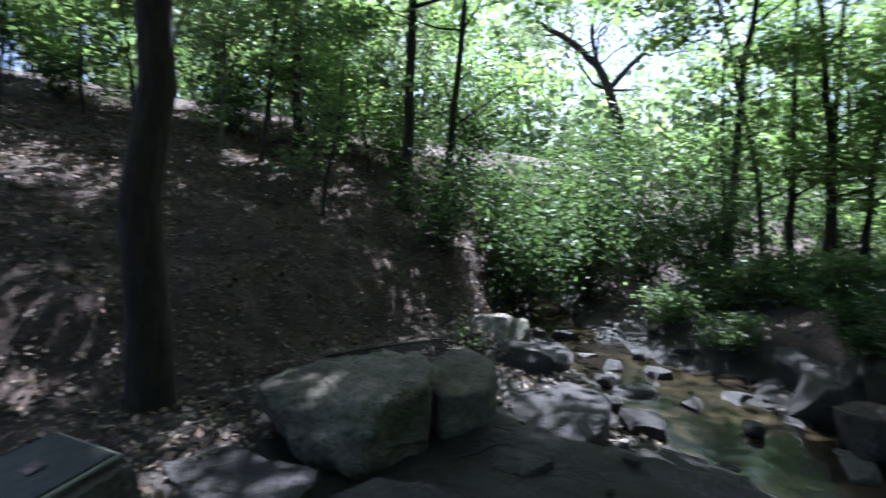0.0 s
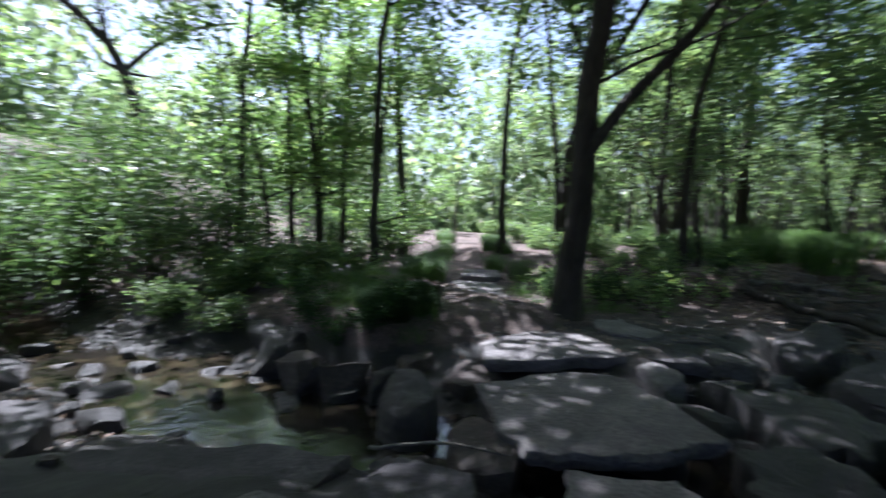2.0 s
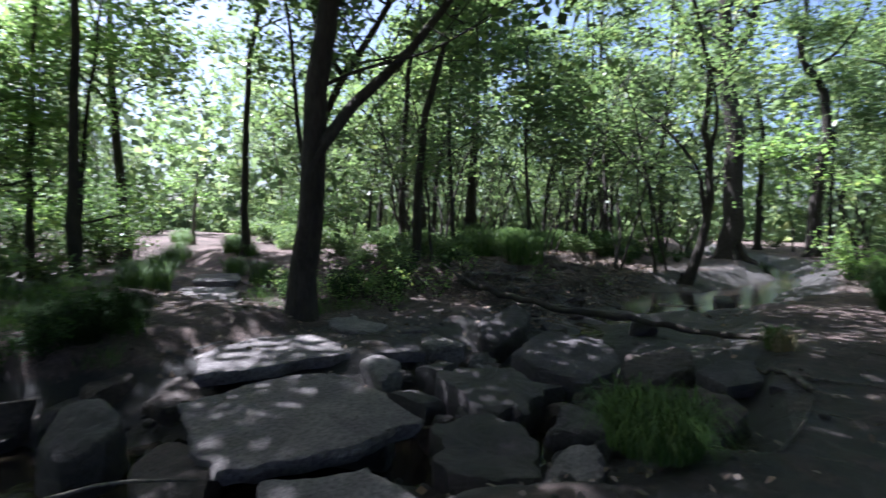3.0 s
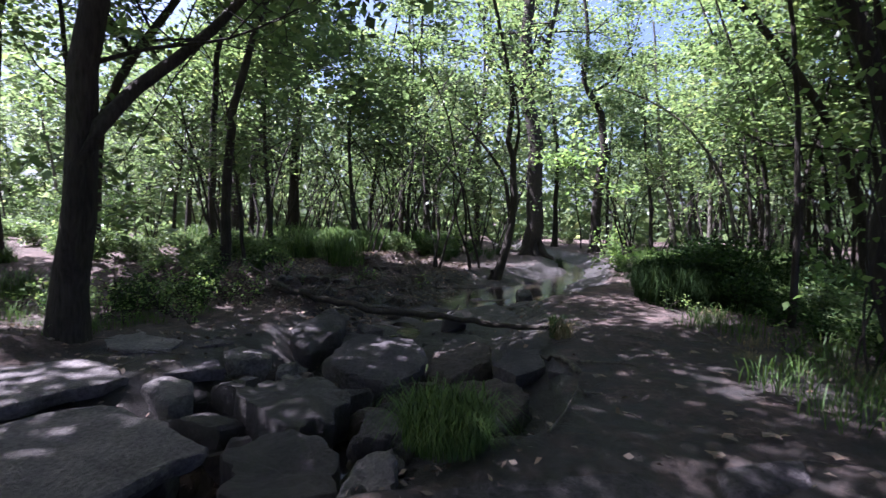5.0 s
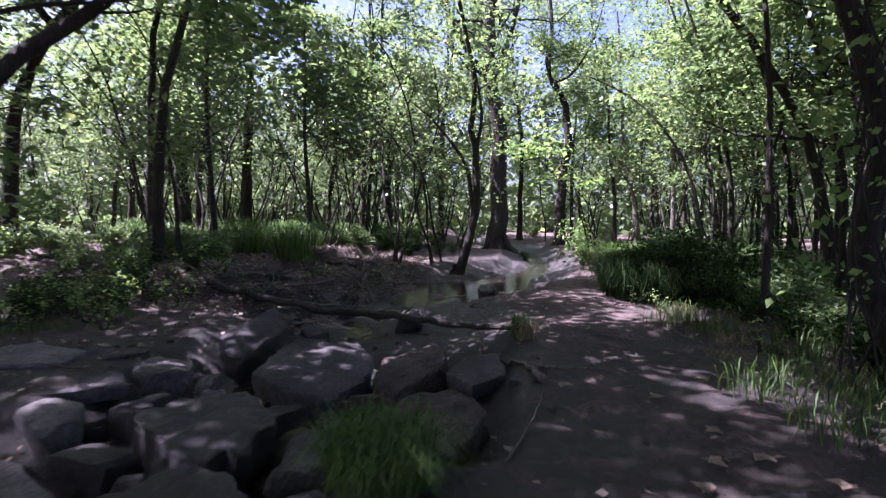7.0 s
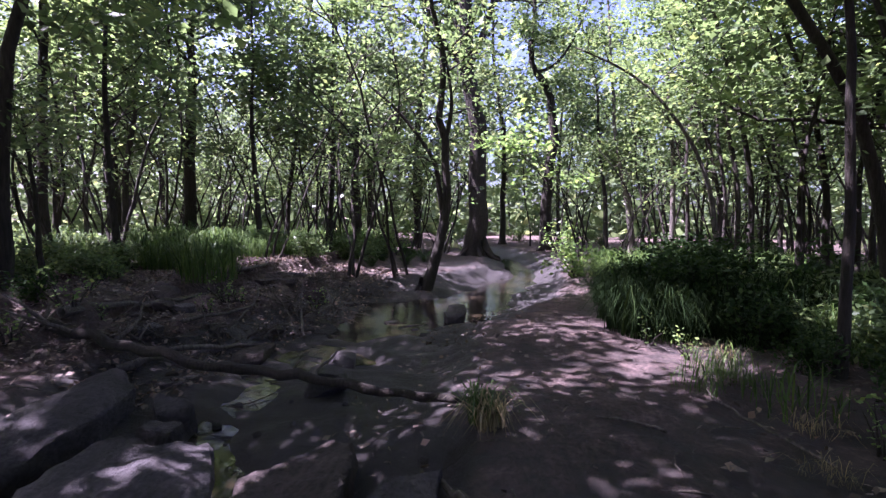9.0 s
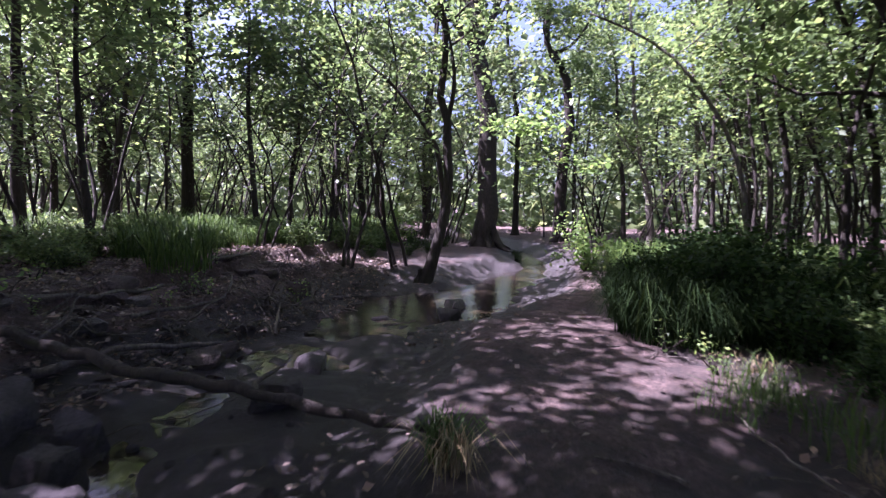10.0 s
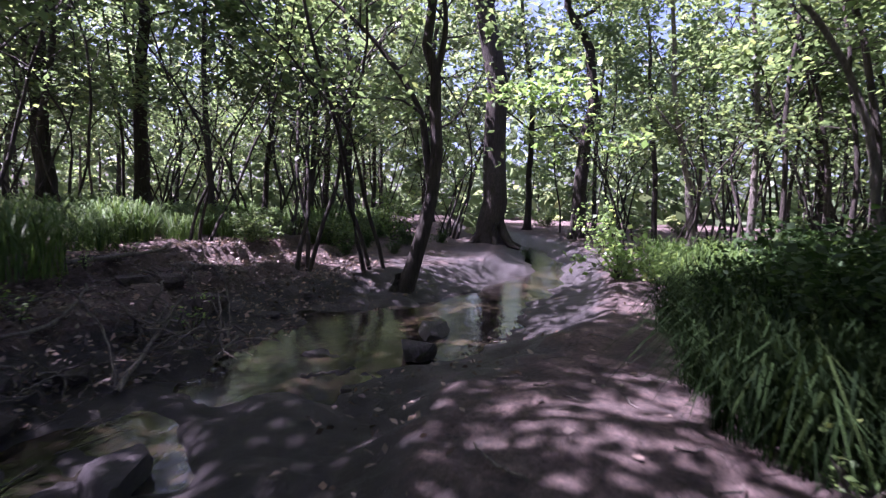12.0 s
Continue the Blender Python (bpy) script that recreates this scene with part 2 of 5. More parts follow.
def mesh_object(name, verts, faces, mat, parent=None, smooth=False, label=""):
    me = bpy.data.meshes.new(name)
    verts = np.asarray(verts, np.float32).reshape(-1, 3)
    if isinstance(faces, np.ndarray):
        n, k = faces.shape
        me.vertices.add(len(verts))
        me.vertices.foreach_set("co", verts.ravel())
        me.loops.add(n * k)
        me.loops.foreach_set("vertex_index", faces.astype(np.int32).ravel())
        me.polygons.add(n)
        me.polygons.foreach_set("loop_start", np.arange(0, n * k, k, dtype=np.int32))
        me.update(calc_edges=True)
    else:
        me.from_pydata(verts.tolist(), [], faces)
    me.materials.append(mat)
    if smooth:
        me.polygons.foreach_set("use_smooth", np.ones(len(me.polygons), bool))
    ob = new(name, me)
    ob.parent = parent
    if label:
        tagged(ob, label)
    return ob


def part(name, bm, mat, parent, label="", smooth=False):
    me = bpy.data.meshes.new(name)
    bm.to_mesh(me)
    bm.free()
    me.materials.append(mat)
    if smooth:
        me.polygons.foreach_set("use_smooth", np.ones(len(me.polygons), bool))
    ob = new(name, me)
    ob.parent = parent
    if label:
        tagged(ob, label)
    return ob


class Shape:
    """Gathers vertices and four-sided faces."""

    def __init__(self):
        self.verts, self.faces, self.count = [], [], 0

    def tube(self, path, radii, sides=6):
        path, radii = np.asarray(path, float), np.asarray(radii, float)
        n = len(path)
        way = np.gradient(path, axis=0)
        way /= np.linalg.norm(way, axis=1, keepdims=True) + 1e-9
        ref = np.where(np.abs(way[:, 2:3]) > 0.9, [[1.0, 0, 0]], [[0, 0, 1.0]])
        u = np.cross(way, ref)
        u /= np.linalg.norm(u, axis=1, keepdims=True) + 1e-9
        v = np.cross(way, u)
        a = np.linspace(0, 2 * math.pi, sides, endpoint=False)
        ring = path[:, None] + radii[:, None, None] * (np.cos(a)[None, :, None] * u[:, None] + np.sin(a)[None, :, None] * v[:, None])
        i, j = np.meshgrid(np.arange(n - 1), np.arange(sides), indexing="ij")
        k = (j + 1) % sides
        f = np.stack([i * sides + j, i * sides + k, (i + 1) * sides + k, (i + 1) * sides + j], -1).reshape(-1, 4) + self.count
        self.verts.append(ring.reshape(-1, 3))
        self.faces.append(f)
        self.count += n * sides

    def leaves(self, rng, centres, size, flat=0.5, long=1.0, droop=0.0):
        """Folded leaves about the centres; size: mean length; flat: 1 level, 0 any way up."""
        n = len(centres)
        length = size * rng.uniform(0.6, 1.35, (n, 1))
        normal = rng.normal(size=(n, 3)) * (1 - flat) + [0, 0, 1.0]
        normal /= np.linalg.norm(normal, axis=1, keepdims=True)
        way = np.cross(normal, rng.normal(size=(n, 3)))
        way[:, 2] -= droop
        way /= np.linalg.norm(way, axis=1, keepdims=True) + 1e-9
        side = np.cross(normal, way)
        wide = length * rng.uniform(0.24, 0.36, (n, 1)) / long
        lift = normal * length * rng.uniform(-0.02, 0.14, (n, 1))
        quad = np.stack([centres - way * length * 0.5, centres + side * wide + lift - way * length * 0.06, centres + way * length * 0.5,
                         centres - side * wide + lift - way * length * 0.06], 1)
        self.verts.append(quad.reshape(-1, 3))
        self.faces.append(np.arange(n * 4).reshape(-1, 4) + self.count)
        self.count += n * 4

    def blades(self, rng, roots, tall, wide, lean=0.5, droop=0.0):
        """Bent blades of grass in three lengths."""
        n = len(roots)
        tall = tall * rng.uniform(0.5, 1.25, (n, 1))
        a = rng.uniform(0, 2 * math.pi, (n, 1))
        out = np.concatenate([np.cos(a), np.sin(a), 0 * a], 1) * tall * rng.uniform(0.1, 1.0, (n, 1)) * lean
        side = np.concatenate([-np.sin(a), np.cos(a), 0 * a], 1) * wide * rng.uniform(0.6, 1.3, (n, 1))
        up = np.array([0, 0, 1.0]) * tall
        levels = [(0, 0, 0.7), (0.22, 0.45, 1.0), (0.62, 0.80 - 0.1 * droop, 0.75), (1.15, 0.88 - 0.5 * droop, 0.12)]
        rows = []
        for o, h, w in levels:
            rows += [roots + out * o + up * h - side * w, roots + out * o + up * h + side * w]
        v = np.stack(rows, 1)
        f = np.array([[0, 1, 3, 2], [2, 3, 5, 4], [4, 5, 7, 6]])
        self.verts.append(v.reshape(-1, 3))
        self.faces.append((np.arange(n)[:, None, None] * 8 + f[None]).reshape(-1, 4) + self.count)
        self.count += n * 8

    def made(self, name, mat, parent=None, smooth=False, label=""):
        return mesh_object(name, np.concatenate(self.verts), np.concatenate(self.faces), mat, parent, smooth, label)


def bent_line(rng, start, way, length, n=6, wander=0.18, rise=0.0):
    """A crooked line of n points from start."""
    points, way = [np.array(start, float)], np.array(way, float) / np.linalg.norm(way)
    for _ in range(n - 1):
        way = way + rng.normal(size=3) * wander + [0, 0, rise]
        way /= np.linalg.norm(way)
        points.append(points[-1] + way * length / (n - 1))
    return np.array(points)


def smooth_line(points, n):
    """n points on a smooth curve through the given ones."""
    points = np.asarray(points, float)
    s = np.linspace(0, len(points) - 1, n)
    out = []
    for v in s:
        i = min(int(v), len(points) - 2)
        f = v - i
        p0, p1, p2, p3 = points[max(i - 1, 0)], points[i], points[i + 1], points[min(i + 2, len(points) - 1)]
        out.append(0.5 * (2 * p1 + (p2 - p0) * f + (2 * p0 - 5 * p1 + 4 * p2 - p3) * f * f + (3 * p1 - p0 - 3 * p2 + p3) * f ** 3))
    return np.array(out)


def tree(line, r0, label, seed, limbs=9, limb=2.6, first=0.4, leaves=5000, leaf=0.12, leaf_mat=None, bark=None, spread=0.32, forks=(), rise=0.10, sides=10, top=0.25,
         name="tree", flare=1.4, wander=0.0):
    """A tree at the origin. line: the trunk's points; r0: radius at its foot; forks: further stems (height share, points from there, radius share)."""
    rng = np.random.default_rng(seed)
    trunk_shape, crown_shape = Shape(), Shape()
    base = new(name)
    stems = []
    n = 16
    path = smooth_line(line, n)
    s = np.linspace(0, 1, n)
    radii = r0 * (1 - (1 - top) * s) * (1 + (flare - 1) * np.exp(-s * 22))
    path[1:-1, :2] += rng.normal(size=(n - 2, 2)) * r0 * 0.18
    if wander:
        ph = rng.uniform(0, 6.28, 4)
        path[:, 0] += wander * s * (np.sin(5.2 * s + ph[0]) + 0.5 * np.sin(11 * s + ph[1]))
        path[:, 1] += wander * s * (np.sin(4.7 * s + ph[2]) + 0.5 * np.sin(12 * s + ph[3]))
        path[:, :2] -= path[0, :2]
    path[0, 2] -= 0.15
    trunk_shape.tube(path, radii, sides)
    stems.append((path, radii, first, limbs))
    for share, points, thick in forks:
        i = int(share * (n - 1))
        fork = smooth_line([path[i] + np.array(p) for p in [(0, 0, 0), *points]], 12)
        fr = radii[i] * thick * np.linspace(1, 0.3, 12)
        trunk_shape.tube(fork, fr, 7)
        stems.append((fork, fr, 0.35 if len(points) < 5 else 0.72, max(3, limbs // 2)))
    if flare > 1.3 and r0 > 0.1:  # roots
        for k in range(6):
            a = k * 1.05 + rng.uniform(-0.3, 0.3)
            out = np.array([math.cos(a), math.sin(a), 0])
            trunk_shape.tube([out * r0 * 0.5 + (0, 0, r0 * 2.2), out * r0 * 1.05 + (0, 0, r0 * 0.7), out * r0 * 1.7 + (0, 0, -0.02), out * r0 * 2.6 + (0, 0, -0.14)],
                             [r0 * 0.42, r0 * 0.36, r0 * 0.24, r0 * 0.12], 6)
    spots = []
    for path_, radii_, first_, count in stems:
        m = len(path_)
        for k in range(count):
            share = first_ + (1 - first_) * (k + rng.uniform(0, 0.9)) / count
            i = min(int(share * (m - 1)), m - 1)
            a = k * 2.4 + rng.uniform(-0.5, 0.5)
            lift = rng.uniform(0.15, 0.9)
            length = limb * rng.uniform(0.6, 1.15) * (1.15 - 0.55 * share)
            line_ = bent_line(rng, path_[i], (math.cos(a), math.sin(a), lift), length, 6, 0.30, rise * 0.4)
            r = max(radii_[i] * rng.uniform(0.3, 0.5), 0.012)
            trunk_shape.tube(line_, r * np.linspace(1, 0.22, 6), 5)
            for _ in range(4):
                j = rng.integers(2, 6)
                way = rng.normal(size=3) + (line_[j] - line_[j - 1]) / np.linalg.norm(line_[j] - line_[j - 1]) * 1.2
                twig = bent_line(rng, line_[j], way, length * rng.uniform(0.3, 0.55), 4, 0.25, 0.03)
                trunk_shape.tube(twig, max(r * 0.3, 0.006) * np.linspace(1, 0.3, 4), 4)
                spots += [twig[1], twig[2], twig[3], twig[3]]
            spots += [line_[4], line_[5]]
        spots += [path_[-1]] * 2
    spots = np.array(spots)
    clumps = spots[rng.integers(0, len(spots), leaves)]
    crown_shape.leaves(rng, clumps + rng.normal(size=(leaves, 3)) * [spread, spread, spread * 0.42], leaf, 0.55)
    trunk_shape.made("trunk", bark or BARK, base, True)
    crown_shape.made("crown", leaf_mat or LEAF, base)
    return tagged(base, label, "tree")


def stand(ob, x, y, turn=0.0, size=1.0, sink=0.0):
    ob.matrix_basis = Matrix.LocRotScale((x, y, height(x, y) - sink), Euler((0, 0, turn)), (size, size, size))
    return ob


def rock(name, x, y, size, label, seed, turn=0.0, top=None, mat=None, cuts=9, rough=0.10, group="", tilt=(0, 0), detail=4, faces=()):
    """A weathered stone: a rounded block with broken faces. size: its three lengths; top: height of its crown."""
    rng = np.random.default_rng(seed)
    bm = bmesh.new()
    bmesh.ops.create_icosphere(bm, subdivisions=detail, radius=1.0)
    planes = []
    for k in range(cuts):
        v = rng.normal(size=3) * [1, 1, 0.6]
        planes.append((v / np.linalg.norm(v), rng.uniform(0.40, 0.74)))
    planes += [(np.array([rng.uniform(-0.12, 0.12), rng.uniform(-0.12, 0.12), 1.0]), 0.5), (np.array([0, 0, -1.0]), 0.7)]
    planes += [(np.array(v) / np.linalg.norm(v), far) for v, far in faces]
    shift = Vector(rng.uniform(-50, 50, 3))
    for v in bm.verts:
        p = np.array(v.co)
        for normal, far in planes:
            over = p @ normal - far
            if over > 0:
                p = p - normal * over * 0.97
        q = Vector(p)
        p = p * (1 + rough * noise.noise(q * 1.7 + shift) + rough * 0.5 * noise.noise(q * 4.5 + shift) + rough * 0.3 * noise.noise(q * 11 + shift))
        v.co = p * np.array(size) * 0.5 * 1.35
    me = bpy.data.meshes.new(name)
    bm.to_mesh(me)
    crown = max(v.co.z for v in bm.verts)
    bm.free()
    me.materials.append(mat or STONE)
    me.polygons.foreach_set("use_smooth", np.ones(len(me.polygons), bool))
    me.set_sharp_from_angle(angle=radians(24))
    ob = new(name, me)
    z = (top - crown) if top is not None else height(x, y) + crown * 0.35
    ob.matrix_basis = Matrix.LocRotScale((x, y, z), Euler((tilt[0], tilt[1], turn)), None)
    return tagged(ob, label, "rock", group)


def flag(corners, thick, top, label, seed, mat=None, name="flagstone", group="flagstones", lump=0.02, tilt=(0, 0), under=0.94, ragged=0.06):
    """A flat stone of the given outline, with chipped edges, a rounded lip and a broken, undercut side."""
    rng = np.random.default_rng(seed)
    corners = np.array(corners, float)
    middle = corners.mean(0)
    outline = []
    for a, b in zip(corners - middle, np.roll(corners - middle, -1, 0)):
        side = np.array([b[1] - a[1], a[0] - b[0]])
        n = max(4, int(np.hypot(*side) / 0.07))
        bow, phase = rng.uniform(-0.03, 0.05), rng.uniform(0, 6)
        for u in np.arange(n) / n:
            p = a + (b - a) * u + side * (bow * math.sin(math.pi * u) + 0.02 * math.sin(9 * u + phase) + rng.uniform(-0.012, 0.012))
            outline.append(p * (1 + ragged * noise.noise((p[0] * 3.1 + seed, p[1] * 3.1, 0)) + ragged * 0.5 * noise.noise((p[0] * 9 + seed, p[1] * 9, 4))))
    n, shift = len(outline), Vector(rng.uniform(-50, 50, 3))
    bm = bmesh.new()
    rings = []
    for share, z in [(0.0, 0), (0.2, 0), (0.4, 0), (0.6, 0), (0.8, 0), (0.94, -0.001), (0.985, -0.004), (1.0, -0.013), (1.005, -thick * 0.4), (0.985, -thick * 0.55), ((1 + under) / 2, -thick * 0.75), (under, -thick)]:
        row = []
        for p in outline[:1] if share == 0 else outline:
            q = p * share
            worn = Vector((q[0] * 1.6, q[1] * 1.6, 0)) + shift
            bend = lump * (noise.noise(worn) + 0.5 * noise.noise(worn * 2.7) + 0.25 * noise.noise(worn * 7))
            out = 1 + (0.035 * noise.noise(Vector((q[0] * 7, q[1] * 7, z * 40)) + shift) if share > 0.95 else 0)
            row.append(bm.verts.new((q[0] * out, q[1] * out, z + bend)))
        rings.append(row)
    for k in range(n):
        bm.faces.new((rings[0][0], rings[1][k], rings[1][(k + 1) % n]))
        for a, b in zip(rings[1:], rings[2:]):
            bm.faces.new((a[k], b[k], b[(k + 1) % n], a[(k + 1) % n]))
    bm.faces.new(list(reversed(rings[-1])))
    bmesh.ops.recalc_face_normals(bm, faces=bm.faces)
    me = bpy.data.meshes.new(name)
    bm.to_mesh(me)
    bm.free()
    me.materials.append(mat or SLAB)
    me.polygons.foreach_set("use_smooth", np.ones(len(me.polygons), bool))
    me.set_sharp_from_angle(angle=radians(32))
    ob = new(name, me)
    ob.matrix_basis = Matrix.LocRotScale((*middle, top), Euler((tilt[0], tilt[1], 0)), None)
    return tagged(ob, label, "flagstone" if group == "flagstones" else "rock", group)


def crag(name, corners, label, seed, mat, rough=0.05, group="", detail=5, edge=14):
    """A broken block: the hull of a few corners with worn edges and a pitted surface."""
    rng = np.random.default_rng(seed)
    corners = np.array(corners, float)
    middle = corners.mean(0)
    hull = bmesh.new()
    for c in corners - middle:
        hull.verts.new(c)
    bmesh.ops.convex_hull(hull, input=hull.verts)
    hull.normal_update()
    normals = np.array([f.normal[:] for f in hull.faces])
    far = np.array([f.normal.dot(f.verts[0].co) for f in hull.faces])
    hull.free()
    flip = np.where(far < 0, -1, 1)
    normals, far = normals * flip[:, None], np.abs(far) + 1e-4
    bm = bmesh.new()
    bmesh.ops.create_icosphere(bm, subdivisions=detail, radius=1.0)
    shift, size = Vector(rng.uniform(-50, 50, 3)), float(np.ptp(corners, axis=0).max())
    for v in bm.verts:
        u = np.array(v.co)
        reach = np.clip(normals @ u / far, 0, None)
        p = u / (np.sum(reach ** edge) ** (1 / edge))
        q = Vector(p / size)
        beds = noise.noise(Vector((q.x * 2, q.y * 2, q.z * 14)) + shift)  # worn layers
        v.co = p * (1 + rough * (1.8 * noise.noise(q * 3 + shift) + 1.0 * noise.noise(q * 8 + shift) + 0.6 * noise.noise(q * 20 + shift) + 0.8 * beds))
    me = bpy.data.meshes.new(name)
    bm.to_mesh(me)
    bm.free()
    me.materials.append(mat)
    me.polygons.foreach_set("use_smooth", np.ones(len(me.polygons), bool))
    me.set_sharp_from_angle(angle=radians(26))
    ob = new(name, me)
    ob.location = middle
    return tagged(ob, label, "rock", group)


def slopes(plan, top, foot, shrink=0.85):
    """Corners of a block: its outline at the top (with a height for each corner or one for all) and a smaller one at the foot."""
    plan = [(*c, top) if len(c) == 2 else c for c in plan]
    plan = [(x, y, z + 0.05 * math.sin(7 * x + 11 * y)) for x, y, z in plan]
    mx, my = sum(c[0] for c in plan) / len(plan), sum(c[1] for c in plan) / len(plan)
    return plan + [(mx + (x - mx) * shrink, my + (y - my) * shrink, foot) for x, y, z in plan]


# ground: one sheet, fine near the walk


def spaced(lo, a, b, hi, fine, grow=1.13):
    """Coordinates from lo to hi, evenly fine between a and b and ever wider outside."""
    out = list(np.arange(a, b + fine / 2, fine))
    gap, v = fine, out[-1]
    while v < hi:
        gap *= grow
        v += gap
        out.append(v)
    gap, v, left = fine, a, []
    while v > lo:
        gap *= grow
        v -= gap
        left.append(v)
    return np.array(left[::-1] + out)


gx, gy = spaced(-600, -8.0, 18, 600, 0.095), spaced(-600, -5.5, 13, 600, 0.095)
xx, yy = np.meshgrid(gx, gy)
zz = land(xx, yy)
rough_ = np.array([noise.noise((x * 0.9, y * 0.9, 7)) * 0.04 + noise.noise((x * 2.6, y * 2.6, 0)) * 0.032 + noise.noise((x * 7, y * 7, 3)) * 0.018 for x, y in zip(xx.ravel(), yy.ravel())]).reshape(xx.shape)
lump_ = np.array([noise.noise((x * 1.7, y * 2.2, 21)) * 0.10 + noise.noise((x * 4.5, y * 4.5, 23)) * 0.06 for x, y in zip(xx.ravel(), yy.ravel())]).reshape(xx.shape)
zz = zz + rough_ + lump_ * step(9, 10.5, xx) * (1 - step(20, 26, xx)) * step(2.3, 3.0, yy) * (1 - step(9, 13, yy))
nx, ny = len(gx), len(gy)
i_, j_ = np.meshgrid(np.arange(ny - 1), np.arange(nx - 1), indexing="ij")
quads = np.stack([i_ * nx + j_, i_ * nx + j_ + 1, (i_ + 1) * nx + j_ + 1, (i_ + 1) * nx + j_], -1).reshape(-1, 4)
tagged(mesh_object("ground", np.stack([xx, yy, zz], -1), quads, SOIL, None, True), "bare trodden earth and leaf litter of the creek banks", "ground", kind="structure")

# water: a strip that follows the creek
line_ = smooth_line([(x, y, w) for x, y, w in CREEK], 150)
way_ = np.gradient(line_[:, :2], axis=0)
way_ /= np.linalg.norm(way_, axis=1, keepdims=True)
across = np.stack([-way_[:, 1], way_[:, 0]], 1)
strip = []
for s in np.linspace(-1, 1, 9):
    p = line_[:, :2] + across * (line_[:, 2:] + 0.7) * s
    strip.append(np.concatenate([p, np.array([[WATER_LEVEL - 0.13 * float(step(4.3, 4.9, u) * (1 - step(8.0, 8.7, u)))] for u in p[:, 0]])], 1))
strip = np.stack(strip, 1)
i_, j_ = np.meshgrid(np.arange(149), np.arange(8), indexing="ij")
quads = np.stack([i_ * 9 + j_, i_ * 9 + j_ + 1, (i_ + 1) * 9 + j_ + 1, (i_ + 1) * 9 + j_], -1).reshape(-1, 4)
water = mesh_object("water", strip, quads, WATER, None, True)
water.visible_shadow = False
tagged(water, "still shallow brown creek water", "water", kind="structure")

# flagstones of the crossing
CREEK_ROCKS = "rocks in the creek"
flag([(3.33, 2.17), (4.07, 1.68), (4.66, 1.63), (4.93, 2.18), (5.12, 2.95), (4.63, 3.3), (3.84, 3.38)], 0.14, 0.0, "broad pale flagstone bridging the creek", 11)
flag([(4.31, 3.94), (4.95, 3.56), (5.72, 3.3), (6.09, 4.3), (5.56, 4.82), (4.67, 4.55)], 0.14, 0.02, "long pale flagstone with a dark broken front edge", 12)
flag([(4.8, 5.5), (4.68, 4.62), (5.54, 4.9), (6.3, 6.1), (5.66, 6.7)], 0.12, 0.07, "pale sunlit flagstone before the oak", 13)
flag([(5.98, 7.1), (6.5, 6.35), (7.6, 8.1), (7.1, 8.9)], 0.15, 0.15, "sunlit flagstone step up the far bank", 14)
flag([(7.5, 9.2), (8.0, 8.5), (8.9, 9.7), (8.4, 10.4)], 0.14, 0.2, "sunlit flagstone step on the far trail", 214)
flag([(3.45, 1.9), (3.92, 1.5), (3.8, 1.05), (3.44, 0.88), (3.05, 1.49)], 0.14, -0.03, "small flagstone before the crossing", 15)
flag([(0.35, 3.9), (1.01, 3.95), (2.04, 3.44), (2.47, 2.94), (2.05, 2.62), (0.97, 3.0)], 0.15, -0.15, "grey flat flagstone at the water's edge", 16, STONE_BLUE)
flag([(2.35, 2.55), (2.75, 2.75), (3.05, 2.3), (2.8, 1.95), (2.4, 2.1)], 0.12, -0.12, "small grey flagstone under the crossing", 17, STONE_BLUE)
flag([(-1.95, 2.5), (-1.75, 2.85), (-1.0, 2.72), (-0.95, 2.4), (-1.5, 2.2)], 0.12, 0.045, "grey flagstone half sunk in earth", 18, STONE_BLUE)
flag([(-0.85, 2.5), (-0.7, 2.8), (-0.38, 2.86), (-0.06, 2.66), (-0.36, 2.29)], 0.15, 0.02, "rounded grey flagstone at the creek's edge", 19, STONE_BLUE)
flag([(0.0, 2.9), (0.23, 3.16), (0.49, 3.07), (0.55, 2.71), (0.13, 2.5)], 0.15, 0.0, "rounded grey flagstone at the creek's edge", 20, STONE_BLUE)
flag([(0.6, 2.92), (0.92, 3.0), (1.25, 2.7), (1.1, 2.4), (0.68, 2.45)], 0.15, -0.02, "rounded grey flagstone beside the water", 220, STONE_BLUE)
flag([(7.4, 4.9), (6.98, 3.75), (6.62, 3.65), (6.42, 4.2), (6.8, 4.75)], 0.1, 0.03, "flat dark flagstone below the oak", 21)
flag([(6.2, 3.62), (6.68, 3.08), (6.36, 2.72), (5.93, 3.22)], 0.13, -0.04, "narrow flat stone with a dark edge", 22, STONE_BLUE)
flag([(7.0, 3.95), (7.5, 3.5), (7.3, 3.3), (6.85, 3.6)], 0.1, -0.02, "narrow flat stone with a dark edge", 222, STONE_BLUE)
flag([(4.36, 0.02), (4.65, -0.35), (5.01, -1.2), (4.6, -1.44), (4.23, -0.85), (4.12, -0.3)], 0.14, 0.03, "long grey paving stone set in the path", 24, STONE_BLUE)
flag([(5.62, 0.06), (5.84, 0.12), (5.95, -0.2), (5.72, -0.32)], 0.08, -0.07, "thin flat stone behind the grass tuft", 25, STONE_BLUE)
flag([(7.2, -0.02), (7.78, -0.18), (7.92, -0.5), (7.3, -0.6), (6.95, -0.3)], 0.15, -0.02, "flat dark stone at the path's edge", 26, STONE_BLUE, tilt=(0.04, -0.06))
flag([(7.05, -0.62), (7.45, -0.7), (7.4, -0.98), (7.0, -0.92)], 0.1, -0.01, "flat pale stone at the path's edge", 28, STONE_BLUE)
